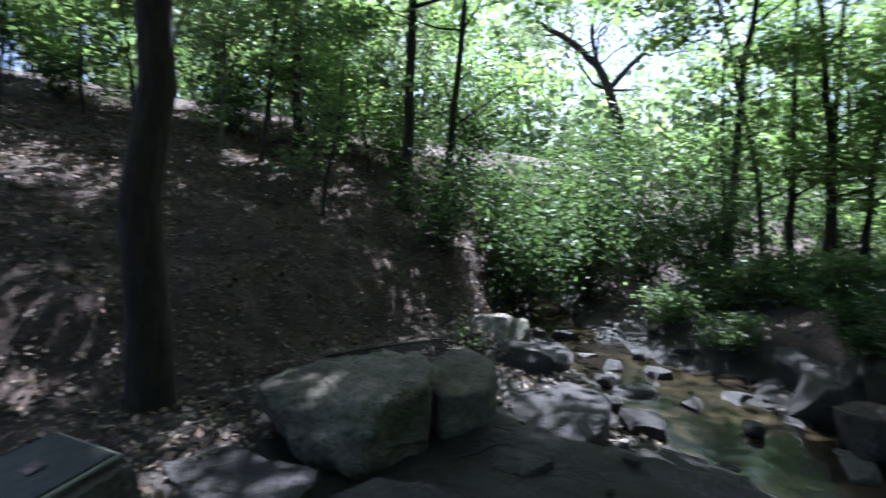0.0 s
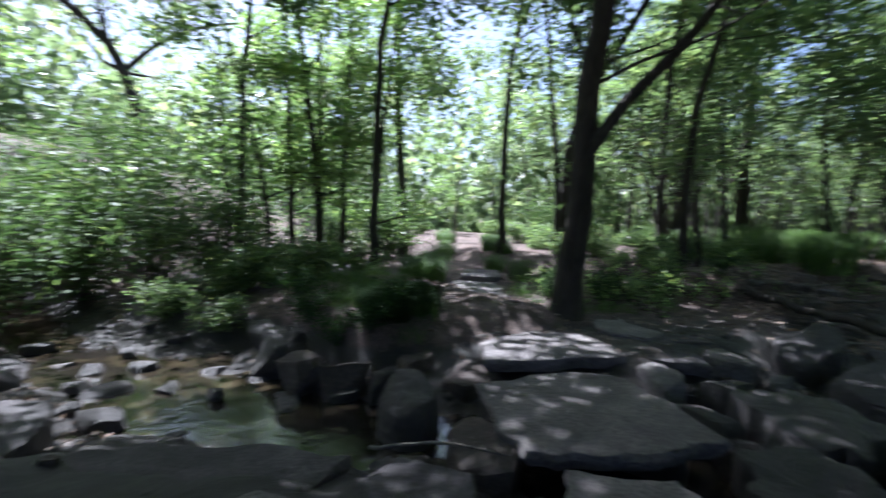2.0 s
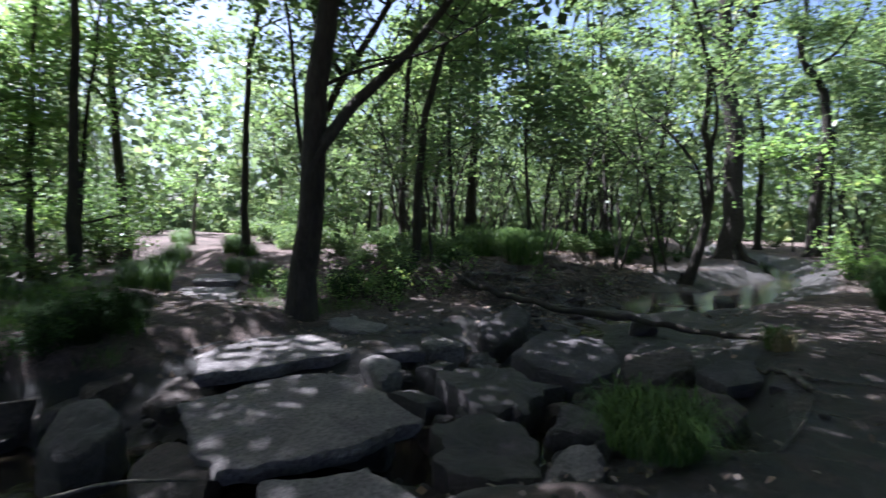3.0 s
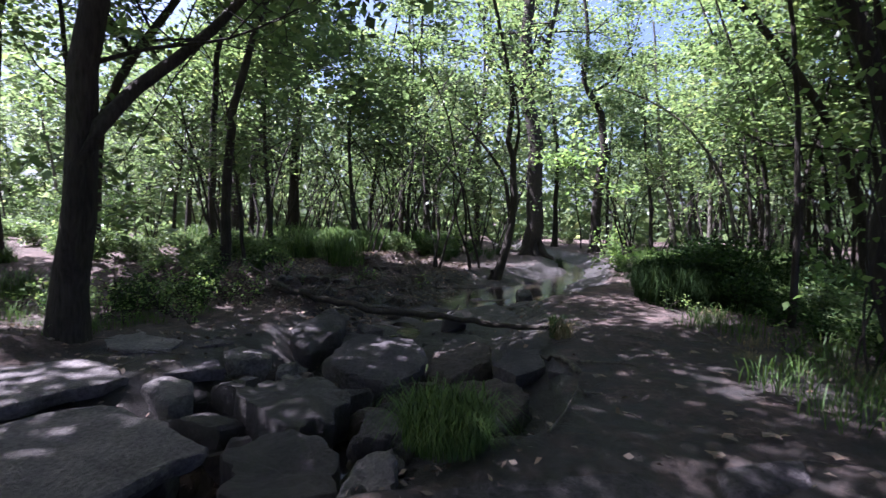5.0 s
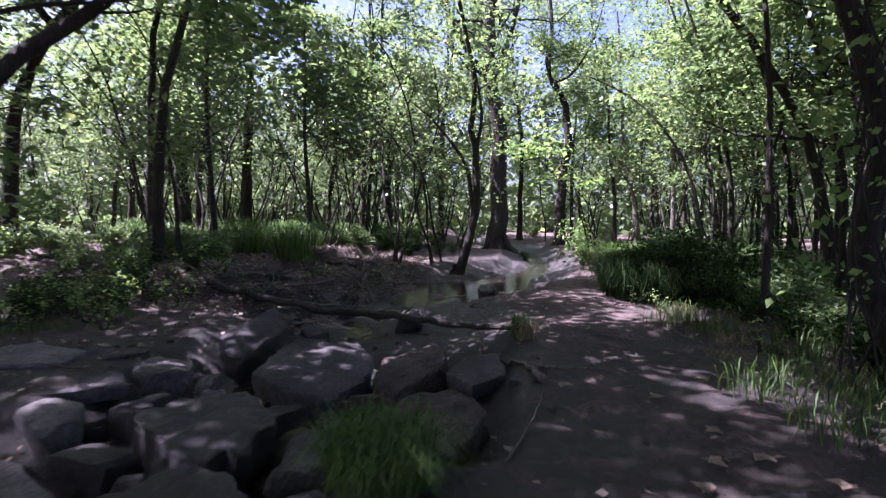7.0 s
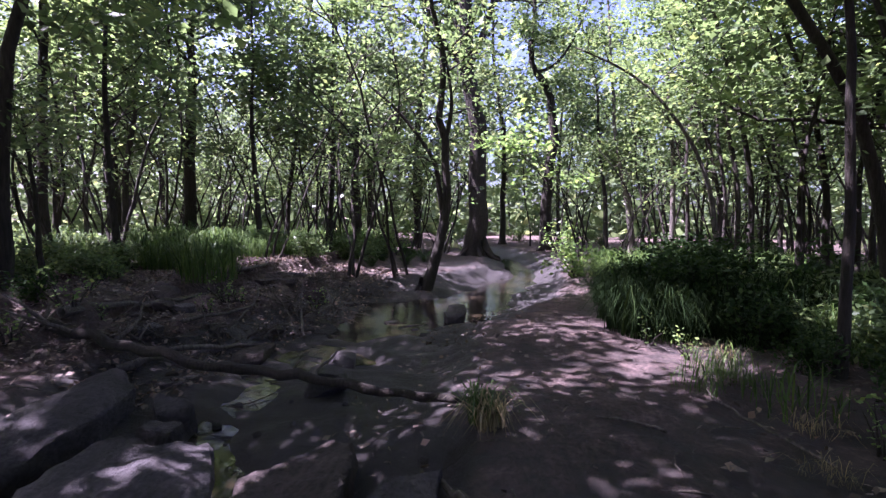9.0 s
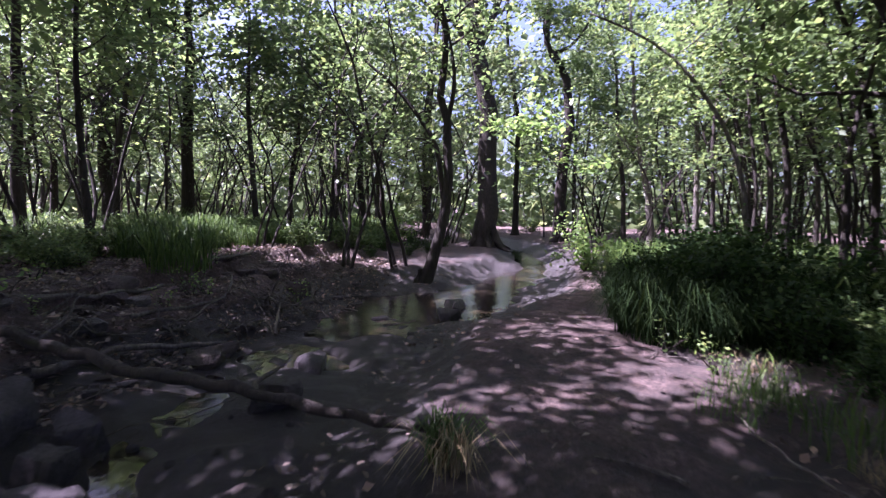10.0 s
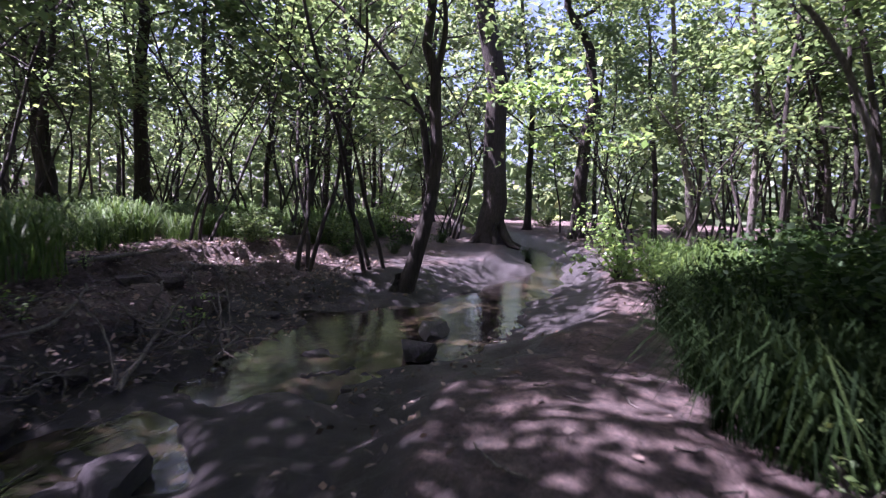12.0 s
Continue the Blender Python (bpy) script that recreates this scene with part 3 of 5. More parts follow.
flag([(0.0, 2.2), (0.5, 2.3), (0.75, 1.95), (0.4, 1.65), (-0.1, 1.8)], 0.14, 0.035, "broad grey flagstone set in the near bank", 29)
flag([(1.1, 2.35), (1.8, 2.5), (2.2, 2.1), (1.8, 1.8), (1.2, 1.9)], 0.14, 0.02, "broad grey flagstone set in the near bank", 30)

# boulders and rocks
crag("boulder", [(-1.86, 3.08, 0.34), (-1.55, 3.75, 0.40), (-0.9, 4.08, 0.44), (-0.62, 3.66, 0.40), (-0.80, 3.1, 0.32), (-1.45, 2.98, 0.22), (-1.05, 2.86, 0.0), (-0.84, 2.92, -0.12), (-0.58, 3.5, -0.2), (-1.25, 2.98, -0.12), (-1.7, 3.5, -0.1), (-0.9, 4.1, -0.2)],
     "large grey mossy boulder with a sunlit flank", 131, STONE_MOSS, 0.085, edge=22)
crag("boulder", slopes([(-0.88, 4.0, 0.35), (-0.66, 4.55, 0.36), (-0.24, 4.25, 0.33), (-0.2, 3.75, 0.25), (-0.55, 3.55, 0.28)], 0.3, -0.3, 0.95), "rounded grey boulder beside the large one", 32, STONE_MOSS, 0.05)
crag("boulder", slopes([(-0.36, 4.7, -0.05), (0.22, 5.3, -0.04), (0.68, 4.87, -0.06), (0.66, 4.33, -0.08), (0.36, 3.72, -0.13), (-0.05, 3.9, -0.08)], 0, -0.75, 0.9), "dark blocky boulder at the water's edge", 33, STONE_WET, 0.04)
crag("rock", slopes([(-0.2, 3.62), (0.1, 3.8), (0.3, 3.55), (0.1, 3.3), (-0.15, 3.35)], -0.07, -0.45, 0.95), "dark rounded rock beside the block", 34, STONE_WET, 0.05, detail=4, edge=9)
rock("rock", -0.35, 6.2, (0.95, 0.8, 0.6), "dark rock on the creek bank", 35, 0.2, 0.02, STONE_WET)
rock("boulder", -0.9, 6.9, (0.9, 0.8, 0.7), "pale mossy boulder on the creek bank", 36, 0.5, 0.20, STONE_MOSS, detail=4)
crag("boulder", slopes([(2.95, 3.62, 0.0), (3.2, 3.85, 0.13), (3.5, 3.8, 0.1), (3.48, 3.45, 0.04), (3.2, 3.18, -0.06), (2.98, 3.3, -0.1)], 0, -0.7, 1.2), "dark upright boulder standing in the creek", 37, STONE_WET, 0.05, edge=10)
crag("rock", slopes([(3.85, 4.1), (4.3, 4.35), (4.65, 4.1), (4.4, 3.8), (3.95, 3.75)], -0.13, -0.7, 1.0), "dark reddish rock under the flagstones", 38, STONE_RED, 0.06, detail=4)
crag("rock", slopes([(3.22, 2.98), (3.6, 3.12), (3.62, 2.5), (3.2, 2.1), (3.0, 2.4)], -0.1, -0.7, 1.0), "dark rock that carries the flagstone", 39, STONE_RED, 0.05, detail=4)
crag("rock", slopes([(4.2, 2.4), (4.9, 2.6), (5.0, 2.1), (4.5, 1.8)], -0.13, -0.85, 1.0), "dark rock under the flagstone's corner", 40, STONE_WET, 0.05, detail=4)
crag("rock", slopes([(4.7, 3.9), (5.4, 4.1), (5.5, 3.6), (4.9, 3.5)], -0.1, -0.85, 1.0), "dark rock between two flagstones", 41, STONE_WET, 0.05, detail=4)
crag("boulder", slopes([(7.14, 2.09, -0.08), (7.98, 1.91, 0.0), (8.25, 1.11, -0.02), (7.34, 0.72, -0.12), (6.62, 0.9, -0.15), (6.7, 1.55, -0.13)], 0, -0.8, 0.72), "broad bluish grey boulder with a dark overhang", 42, STONE_BLUE, 0.05, CREEK_ROCKS, edge=20)
crag("boulder", slopes([(7.6, 2.72, -0.10), (8.4, 3.12, 0.0), (9.3, 2.9, 0.08), (9.2, 2.55, 0.02), (8.33, 2.3, -0.06), (7.6, 2.38, -0.14)], 0, -0.6, 0.85), "long low grey rock below the fallen log", 43, STONE_BLUE, 0.07)
flag([(6.06, 2.36), (6.56, 2.28), (6.66, 1.81), (6.21, 1.19), (5.6, 1.13), (5.49, 1.68), (5.72, 2.07)], 0.6, -0.15, "flat purple grey rock in the creek bed", 44, STONE_WET, "boulder", CREEK_ROCKS, 0.11, (0.05, 0.06), 0.75, 0.22)
flag([(4.99, 1.72), (5.4, 1.62), (5.46, 1.27), (5.17, 0.89), (4.7, 0.7), (4.42, 0.83), (4.45, 1.36)], 0.6, -0.2, "dark smooth flat rock in the creek bed", 45, STONE_WET, "boulder", CREEK_ROCKS, 0.10, (-0.05, 0.05), 0.8, 0.22)
crag("rock", slopes([(6.95, 3.25), (7.42, 3.27), (7.3, 2.72), (6.9, 2.5), (6.66, 2.9)], -0.07, -0.7, 0.85), "pale low rock with sun on it", 46, STONE, 0.06, CREEK_ROCKS, 4)
crag("rock", slopes([(5.72, 3.2), (6.0, 3.12), (6.06, 2.85), (5.72, 2.58), (5.45, 2.62)], -0.05, -0.7, 0.85), "small pale rock beside the flagstones", 47, STONE, 0.05, CREEK_ROCKS, 4)
crag("boulder", slopes([(6.02, 0.42, -0.18), (6.85, 0.3, -0.12), (7.2, -0.13, -0.05), (6.3, -0.5, -0.03), (5.85, -0.4, -0.06), (5.66, 0.1, -0.14)], 0, -0.8, 0.95), "brown broken bedrock below the path", 49, STONE_RED, 0.09, CREEK_ROCKS)
crag("boulder", slopes([(8.0, 0.85, -0.14), (8.55, 0.2, -0.05), (7.6, -0.02, -0.05), (6.85, 0.42, -0.16), (7.3, 0.75, -0.2)], 0, -0.8, 0.95), "brown weathered rock at the path's edge", 48, STONE_RED, 0.09, CREEK_ROCKS)
crag("rock", slopes([(4.42, 0.62, -0.14), (5.0, 0.62, -0.05), (5.06, 0.38, -0.02), (4.55, 0.22, -0.06)], 0, -0.7, 1.05), "pale wedge-shaped rock beside the grass tuft", 50, STONE, 0.06, CREEK_ROCKS, 4, 22)
crag("rock", slopes([(5.45, 0.95), (6.0, 0.95), (6.1, 0.6), (5.6, 0.45)], -0.2, -0.8, 0.95), "grey rock in the creek bed", 51, STONE_BLUE, 0.07, CREEK_ROCKS, 4)
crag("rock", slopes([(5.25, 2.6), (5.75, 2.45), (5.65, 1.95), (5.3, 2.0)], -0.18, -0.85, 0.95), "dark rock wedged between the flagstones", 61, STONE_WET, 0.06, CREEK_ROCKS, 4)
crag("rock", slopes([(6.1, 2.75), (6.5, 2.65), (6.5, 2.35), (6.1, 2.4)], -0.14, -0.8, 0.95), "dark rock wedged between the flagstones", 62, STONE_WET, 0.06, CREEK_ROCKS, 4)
crag("rock", slopes([(5.19, -1.68), (5.42, -2.28), (5.05, -2.2), (4.8, -1.62)], 0.045, -0.3, 1.1), "flat grey rock half buried in the path", 52, STONE_BLUE, 0.04, "", 4)
rock("rock", 8.3, 3.6, (0.5, 0.45, 0.85), "small dark rock beside the creek", 53, 0, -0.05, STONE_WET)
rock("rock", 9.05, 2.1, (0.5, 0.45, 0.85), "small grey rock beside the boulder", 54, 0.4, -0.10, STONE_BLUE)
rock("rock", 8.6, 1.9, (0.35, 0.3, 0.7), "small grey rock beside the boulder", 254, 0.9, -0.14, STONE_BLUE)
rock("rock", 7.0, 2.35, (0.34, 0.3, 0.85), "small pale rock in the creek bed", 55, 0.7, -0.14, STONE)
rock("rock", 6.75, 2.2, (0.28, 0.24, 0.85), "small grey rock in the creek bed", 56, 0.2, -0.2, STONE)
rock("rock", 9.9, 1.0, (0.42, 0.36, 0.4), "small dark rock behind the log", 57, 0.2, -0.04, STONE_WET)
rock("rock", 13.95, 0.08, (0.42, 0.34, 0.34), "dark round rock standing in the pool", 58, 0.2, -0.17, STONE_WET)
rock("rock", 15.05, 0.12, (0.6, 0.34, 0.26), "low dark rock in the pool", 59, 0.1, -0.25, STONE_WET)
rock("rock", 11.1, 1.2, (0.55, 0.42, 0.36), "dark rock in the shallow pool", 60, 0.8, -0.20, STONE_WET)
for k, (x, y, wide, top) in enumerate([(3.05, 4.75, 0.8, -0.02), (3.5, 4.55, 0.7, -0.06), (2.75, 5.25, 0.75, 0.02), (2.7, 5.9, 0.8, 0.04), (3.9, 4.6, 0.6, -0.02), (2.75, 6.6, 0.7, 0.06)]):  # at the foot of the cut bank, added to darken its sunlit face
    rock("rock", x, y, (wide, wide * 0.65, 0.75), "added dark rock covering the lit face of the cut bank", 560 + k, k * 1.1 - 0.6, top, (STONE_RED, STONE_WET)[k % 2], 8, 0.12, "rocks of the cut bank", detail=4)
for k, (x, y, s) in enumerate([(0.42, 7.4, 0.34), (0.74, 6.92, 0.36), (0.93, 5.98, 0.5), (1.5, 5.83, 0.42), (0.92, 5.0, 0.46), (1.28, 6.81, 0.36), (2.46, 4.82, 0.5), (3.0, 4.57, 0.3),
                               (0.98, 4.51, 0.34), (2.0, 6.2, 0.3), (2.4, 5.7, 0.34), (1.9, 5.3, 0.22), (2.9, 5.5, 0.4), (3.2, 6.3, 0.36), (0.1, 8.4, 0.4), (1.1, 7.6, 0.28)]):
    rock("stone", x, y, (s, s * 0.8, s * 0.7), "small wet creek stone", 70 + k, k * 0.7, WATER_LEVEL + 0.04 + 0.10 * ((k * 37) % 10) / 10, STONE_WET if k % 6 else STONE, 6, 0.1, "stones in the creek", detail=2)
rng = np.random.default_rng(5)
count = 0
while count < 95:  # loose stones along the bed
    s = rng.uniform(0, 1)
    p = line_[int(8 + s * 100)]
    x, y = p[0] + rng.normal() * p[2] * 0.75, p[1] + rng.normal() * p[2] * 0.75
    if abs(y + 1.6) < 1.1 or 8.2 < x < 12.5 or height(x, y) > -0.05 or height(x, y) < -0.62:
        continue
    size = rng.uniform(0.10, 0.30)
    rock("stone", x, y, (size, size * 0.8, size * 0.6), "small loose stone of the creek bed", 200 + count, rng.uniform(0, 6), None, (STONE_WET, STONE_WET, STONE_RED)[count % 3], 5, 0.1, "stones in the creek", detail=2)
    count += 1

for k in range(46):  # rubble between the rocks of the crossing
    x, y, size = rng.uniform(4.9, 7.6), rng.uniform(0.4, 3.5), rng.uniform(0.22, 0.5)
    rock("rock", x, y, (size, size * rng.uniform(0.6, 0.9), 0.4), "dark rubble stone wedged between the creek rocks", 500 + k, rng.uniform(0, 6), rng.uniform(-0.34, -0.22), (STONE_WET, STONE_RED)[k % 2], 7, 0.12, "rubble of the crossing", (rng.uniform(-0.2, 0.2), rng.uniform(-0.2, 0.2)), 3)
count = 0
while count < 26:  # dark stones on the far bank
    x, y = rng.uniform(9.6, 16.5), rng.uniform(2.3, 4.6)
    size = rng.uniform(0.16, 0.5)
    rock("stone", x, y, (size, size * 0.8, size * 0.55), "dark stone half sunk in the far bank", 400 + count, rng.uniform(0, 6), None, (STONE_WET, STONE_RED)[count % 2], 6, 0.1, "stones on the far bank", detail=2)
    count += 1

# the fallen log across the creek
log = new("fallen_log")
shape = Shape()
log_line = smooth_line([(9.95, 4.35, 0.12), (9.85, 3.2, 0.10), (9.68, 2.2, 0.02), (9.45, 1.1, 0.02), (9.25, 0.2, 0.0), (9.0, -0.62, 0.0)], 26)
rng = np.random.default_rng(9)
log_line[:, 2] = [max(z, height(x, y) + 0.075) for x, y, z in log_line]
log_line += rng.normal(size=log_line.shape) * 0.016
shape.tube(log_line, np.linspace(0.066, 0.036, 26) * rng.uniform(0.82, 1.15, 26), 10)
shape.made("stem", BARK, log, True)
for i, way in ((4, (0.5, -0.5, 0.25)), (16, (0.5, 0.3, 0.35)), (2, (-0.6, 0.2, 0.3)), (1, (-0.3, 0.5, 0.25))):
    twig = Shape()
    twig.tube(bent_line(rng, log_line[i], way, 0.75, 6, 0.2), np.linspace(0.028, 0.008, 6), 6)
    twig.made("branch", DEAD_WOOD, log, True)
tagged(log, "long fallen dead trunk lying across the creek", "log")


def stick(points, r, label, seed):
    rng = np.random.default_rng(seed)
    s = Shape()
    p = smooth_line([(x, y, height(x, y) + z) for x, y, z in points], 14)
    s.tube(p + rng.normal(size=p.shape) * r * 0.4, r * np.linspace(1, 0.5, 14), 6)
    return tagged(s.made("stick", DEAD_WOOD, None, True), label, "stick")


stick([(5.5, -0.65, 0.03), (6.3, -0.85, 0.03), (7.2, -0.98, 0.03)], 0.012, "thin bleached stick along the path's edge", 1)
stick([(7.0, -0.95, 0.03), (7.5, -0.75, 0.03), (8.2, -0.35, 0.06)], 0.035, "dark dead branch at the path's edge", 2)
stick([(7.4, -0.9, 0.03), (7.45, -1.3, 0.03), (7.4, -1.6, 0.02)], 0.015, "thin stick on the path", 3)
stick([(12.8, 0.85, 0.18), (13.0, 0.4, 0.18)], 0.02, "short stick in the pool", 4)
stick([(8.6, -2.05, 0.02), (8.75, -1.85, 0.02), (8.8, -1.6, 0.02)], 0.014, "small twig on the path", 5)
stick([(11.0, -1.2, 0.02), (11.1, -1.05, 0.02), (11.3, -0.9, 0.02)], 0.012, "small twig on the path", 6)
stick([(12.2, 2.2, 0.05), (13.0, 2.6, 0.1), (14.0, 3.0, 0.2)], 0.03, "dead branch on the far bank", 7)
stick([(11.0, 3.4, 0.05), (12.4, 3.2, 0.08), (13.2, 3.5, 0.2)], 0.03, "dead branch on the far bank", 8)
stick([(8.3, -3.0, 0.03), (9.0, -2.7, 0.06), (9.6, -2.65, 0.03)], 0.014, "thin stick beside the path", 9)
stick([(-2.2, 4.8, 0.05), (-1.3, 5.6, 0.1), (-0.4, 5.9, 0.2)], 0.02, "dead twig behind the boulder", 10)
stick([(2.6, 2.9, 0.2), (3.0, 2.5, 0.3), (3.5, 2.2, 0.25)], 0.014, "thin twig at the crossing", 11)


def root_clump(x, y, size, label, seed):
    """Washed-out roots on the bank."""
    rng = np.random.default_rng(seed)
    s = Shape()
    for k in range(22):
        a = rng.uniform(0, 6.28)
        p = bent_line(rng, (rng.normal() * 0.12, rng.normal() * 0.12, rng.uniform(0.0, 0.3) * size), (math.cos(a), math.sin(a), rng.uniform(-0.5, 0.9)), size * rng.uniform(0.4, 1.0), 7, 0.35, -0.06)
        s.tube(p, rng.uniform(0.008, 0.022) * np.linspace(1, 0.4, 7), 5)
    ob = s.made("root_clump", DEAD_WOOD, None, True)
    ob.location = (x, y, height(x, y))
    return tagged(ob, label, "roots", kind="stuff")


root_clump(13.4, 2.2, 1.05, "tangle of bleached washed-out roots on the bank", 1)
root_clump(12.4, 3.7, 0.45, "tangle of roots and driftwood on the bank", 2)
root_clump(9.9, 4.4, 0.4, "broken roots at the fallen log's end", 3)
root_clump(11.3, 3.1, 0.5, "tangle of roots and driftwood on the bank", 5)
root_clump(15.2, 3.2, 0.5, "tangle of roots on the bank", 6)
root_clump(10.4, 3.6, 0.5, "driftwood and roots on the bank", 7)
root_clump(-1.0, 5.7, 0.5, "bleached twigs behind the boulder", 4)

root_clump(13.2, 2.75, 0.9, "tangle of bleached washed-out roots on the bank", 8)
root_clump(14.6, 3.6, 0.5, "tangle of roots on the bank", 9)
root_clump(11.9, 2.75, 0.45, "driftwood and roots on the bank", 10)
stick([(9.6, 3.2, 0.12), (10.6, 3.0, 0.10), (11.6, 2.6, 0.05)], 0.05, "dead grey branch lying on the far bank", 12)
stick([(10.2, 4.3, 0.1), (11.5, 4.0, 0.12), (12.6, 4.1, 0.06)], 0.04, "dead branch on the far bank", 13)
stick([(13.2, 4.4, 0.1), (14.6, 4.2, 0.15), (15.6, 4.5, 0.1)], 0.04, "dead branch on the far bank", 14)
stick([(13.6, 2.2, -0.02), (14.2, 2.5, 0.2), (14.6, 2.9, 0.5)], 0.018, "bare dead twig sticking out of the bank", 15)
stick([(12.3, 2.3, 0.0), (12.6, 2.7, 0.3), (12.5, 3.0, 0.6)], 0.014, "bare dead twig sticking out of the bank", 16)

# plaque on its stone
plinth = new("plaque")
bm = bmesh.new()
bmesh.ops.create_cube(bm, size=1.0)
for v in bm.verts:
    v.co.x *= 0.78 if v.co.z < 0 else 0.66
    v.co.y *= 0.72 if v.co.z < 0 else 0.60
    v.co.z = -0.35 if v.co.z < 0 else 0.16 + (0.08 if v.co.y > 0 else 0.0)
bmesh.ops.bevel(bm, geom=bm.edges[:], offset=0.035, segments=3, affect="EDGES")
part("stone_base", bm, STONE, plinth, "rough grey stone base")
for nm, a, b, t, up, mat in (("plate", 0.54, 0.48, 0.02, 0.014, PLATE), ("rim", 0.575, 0.515, 0.016, 0.006, PLATE_EDGE), ("emblem", 0.12, 0.09, 0.008, 0.027, STONE_BLUE)):
    bm = bmesh.new()
    bmesh.ops.create_cube(bm, size=1.0)
    for v in bm.verts:
        v.co = Vector((v.co.x * a, v.co.y * b, v.co.z * t))
    bmesh.ops.bevel(bm, geom=bm.edges[:], offset=0.004 if nm != "emblem" else 0.003, segments=2, affect="EDGES")
    ob = part(nm, bm, mat, plinth)
    ob.matrix_basis = pose(0, 0, 0.205 + up, 8.5, 0, 0)
plinth.matrix_basis = pose(-2.06, 1.86, 0.07, 0, 0, -8)
tagged(plinth, "dark metal plaque with pale rim on a low stone", "plaque")

# trees that stand out; some crowns, above the view, are bent to cast shade
# crown and last two forks, out of view, are added for shade
stand(tree([(0, 0, 0), (0.05, -0.3, 3), (0.1, -0.55, 6), (-0.4, 0.8, 9.4), (-2.0, 2.6, 13)], 0.2, "tall dark oak beside the flagstones", 1, 20, 4.0, 0.62, 13000, 0.2, flare=1.3,
           forks=[(0.07, [(-0.16, -0.22, 0.6), (-0.1, -0.33, 1.5), (0.3, -0.55, 2.3), (1.0, -0.9, 3.1), (1.7, -1.2, 4.0), (2.4, -1.8, 5.5), (2.8, -2.4, 7.5)], 0.62), (0.3, [(0.4, -0.5, 0.3), (1.2, -1.2, 0.7), (2.2, -2.0, 1.6)], 0.2),
                  (0.55, [(-0.2, -1.2, 1.2), (-0.4, -2.4, 2.2), (-0.3, -3.6, 2.8)], 0.6), (0.6, [(-0.8, -1.0, 1.0), (-1.4, -2.0, 2.0), (-1.8, -3.0, 2.6)], 0.5)]), 6.6, 5.08)
stand(tree([(0, 0, 0), (0.05, -0.1, 2.5), (0.2, -0.7, 4.5), (0.5, -2.0, 6.3), (0.9, -3.2, 8.5), (1.0, -3.8, 12)], 0.17, "forked dark tree behind the oak", 2, 14, 4.4, 0.5, 6500, 0.18,
           forks=[(0.5, [(-0.5, 0.5, 1.2), (-0.6, 0.8, 3.0), (-0.7, 1.0, 5.0)], 0.8)]), 12.2, 10.9)
# top bent far over, above the view, to shade the path's edge
stand(tree([(0, 0, 0), (0.05, -0.2, 2.5), (0.2, -0.8, 5.2), (0.4, -2.6, 8.5), (0.6, -4.6, 11.5)], 0.11, "slender leaning dark tree on the far bank", 3, 8, 2.0, 0.78, 1700, 0.18), 11.1, 6.3)
stand(tree([(0, 0, 0), (0.1, 0.2, 1.5), (0.1, 0.35, 2.6)], 0.05, "thin dark sapling on the far bank", 33, 6, 1.2, 0.45, 900, 0.11), 11.6, 6.1)
stand(tree([(0, 0, 0), (0.0, 0.1, 4), (0.1, -0.1, 8), (0.2, 0.0, 13)], 0.26, "straight dark trunk in the wood", 4, 12, 4.0, 0.3, 8500, 0.18), 20.6, 12.6)
# unseen top leans back to shade the growth beside the path
stand(tree([(0, 0, 0), (0.1, -0.45, 1.4), (0.2, -0.55, 3.2), (0.2, -0.35, 4.6), (0.2, -0.4, 6.0), (-0.9, 0.1, 8.4), (-2.6, 0.5, 11)], 0.14, "dark leaning tree forking over the pool", 5, 10, 2.6, 0.62, 2600, 0.16,
           forks=[(0.2, [(0.0, 0.12, 0.8), (0.0, 0.3, 1.6), (0.0, 1.1, 2.7), (0.0, 2.0, 3.5)], 0.72), (0.45, [(0, -0.15, 1), (0, 0.1, 2.5)], 0.7)]), 17.3, 1.2)
stand(tree([(0, 0, 0), (0.0, -0.1, 3), (0.0, 0.2, 6.5), (0.0, 0.55, 9), (0.0, 0.4, 15)], 0.42, "thick straight dark trunk beyond the pool", 6, 12, 4.6, 0.68, 5500, 0.18, top=0.5,
           forks=[(0.64, [(0, -0.7, 1.6), (0, -1.2, 3.5), (0, -1.6, 6)], 0.6), (0.6, [(0, 0.9, 1.2), (0, 1.8, 3), (0, 2.6, 5)], 0.5)]), 25.3, 0.35)
stand(tree([(0, 0, 0), (0, 0.1, 2.5), (0, -0.25, 5), (0, 0.1, 7.4), (0, 0.9, 8.6), (0, 0.7, 10.5), (0, 1.0, 13)], 0.27, "crooked dark trunk with a sharp elbow", 7, 9, 3.2, 0.62, 5000, 0.15,
           forks=[(0.62, [(0, -0.9, 0.4), (0, -1.8, 1.8), (0, -2.4, 4)], 0.6)]), 28.5, -2.7)
stand(tree([(0, 0, 0), (0.0, 0.0, 2.0), (0.0, 0.12, 4), (0.1, 0.5, 7), (0.2, 0.5, 9)], 0.054, "slender grey tree rising from the tall grass", 8, 7, 1.8, 0.5, 2600, 0.11), 10.2, -4.15)
stand(tree([(0, 0, 0), (0, 0.2, 1.4), (0.0, 0.55, 2.8), (0.0, 1.6, 4.2), (0.2, 2.9, 5.0)], 0.062, "pale bent tree with a bare broken limb", 9, 5, 1.4, 0.55, 900, 0.11, bark=BARK_PALE), 15.2, -5.1)
stand(tree([(0, 0, 0), (0, 0.0, 3), (0.0, 0.3, 6), (0.1, 0.5, 10)], 0.10, "slender pale grey trunk in the wood", 10, 8, 2.2, 0.5, 3600, 0.12, bark=BARK_PALE), 22.3, -6.3)
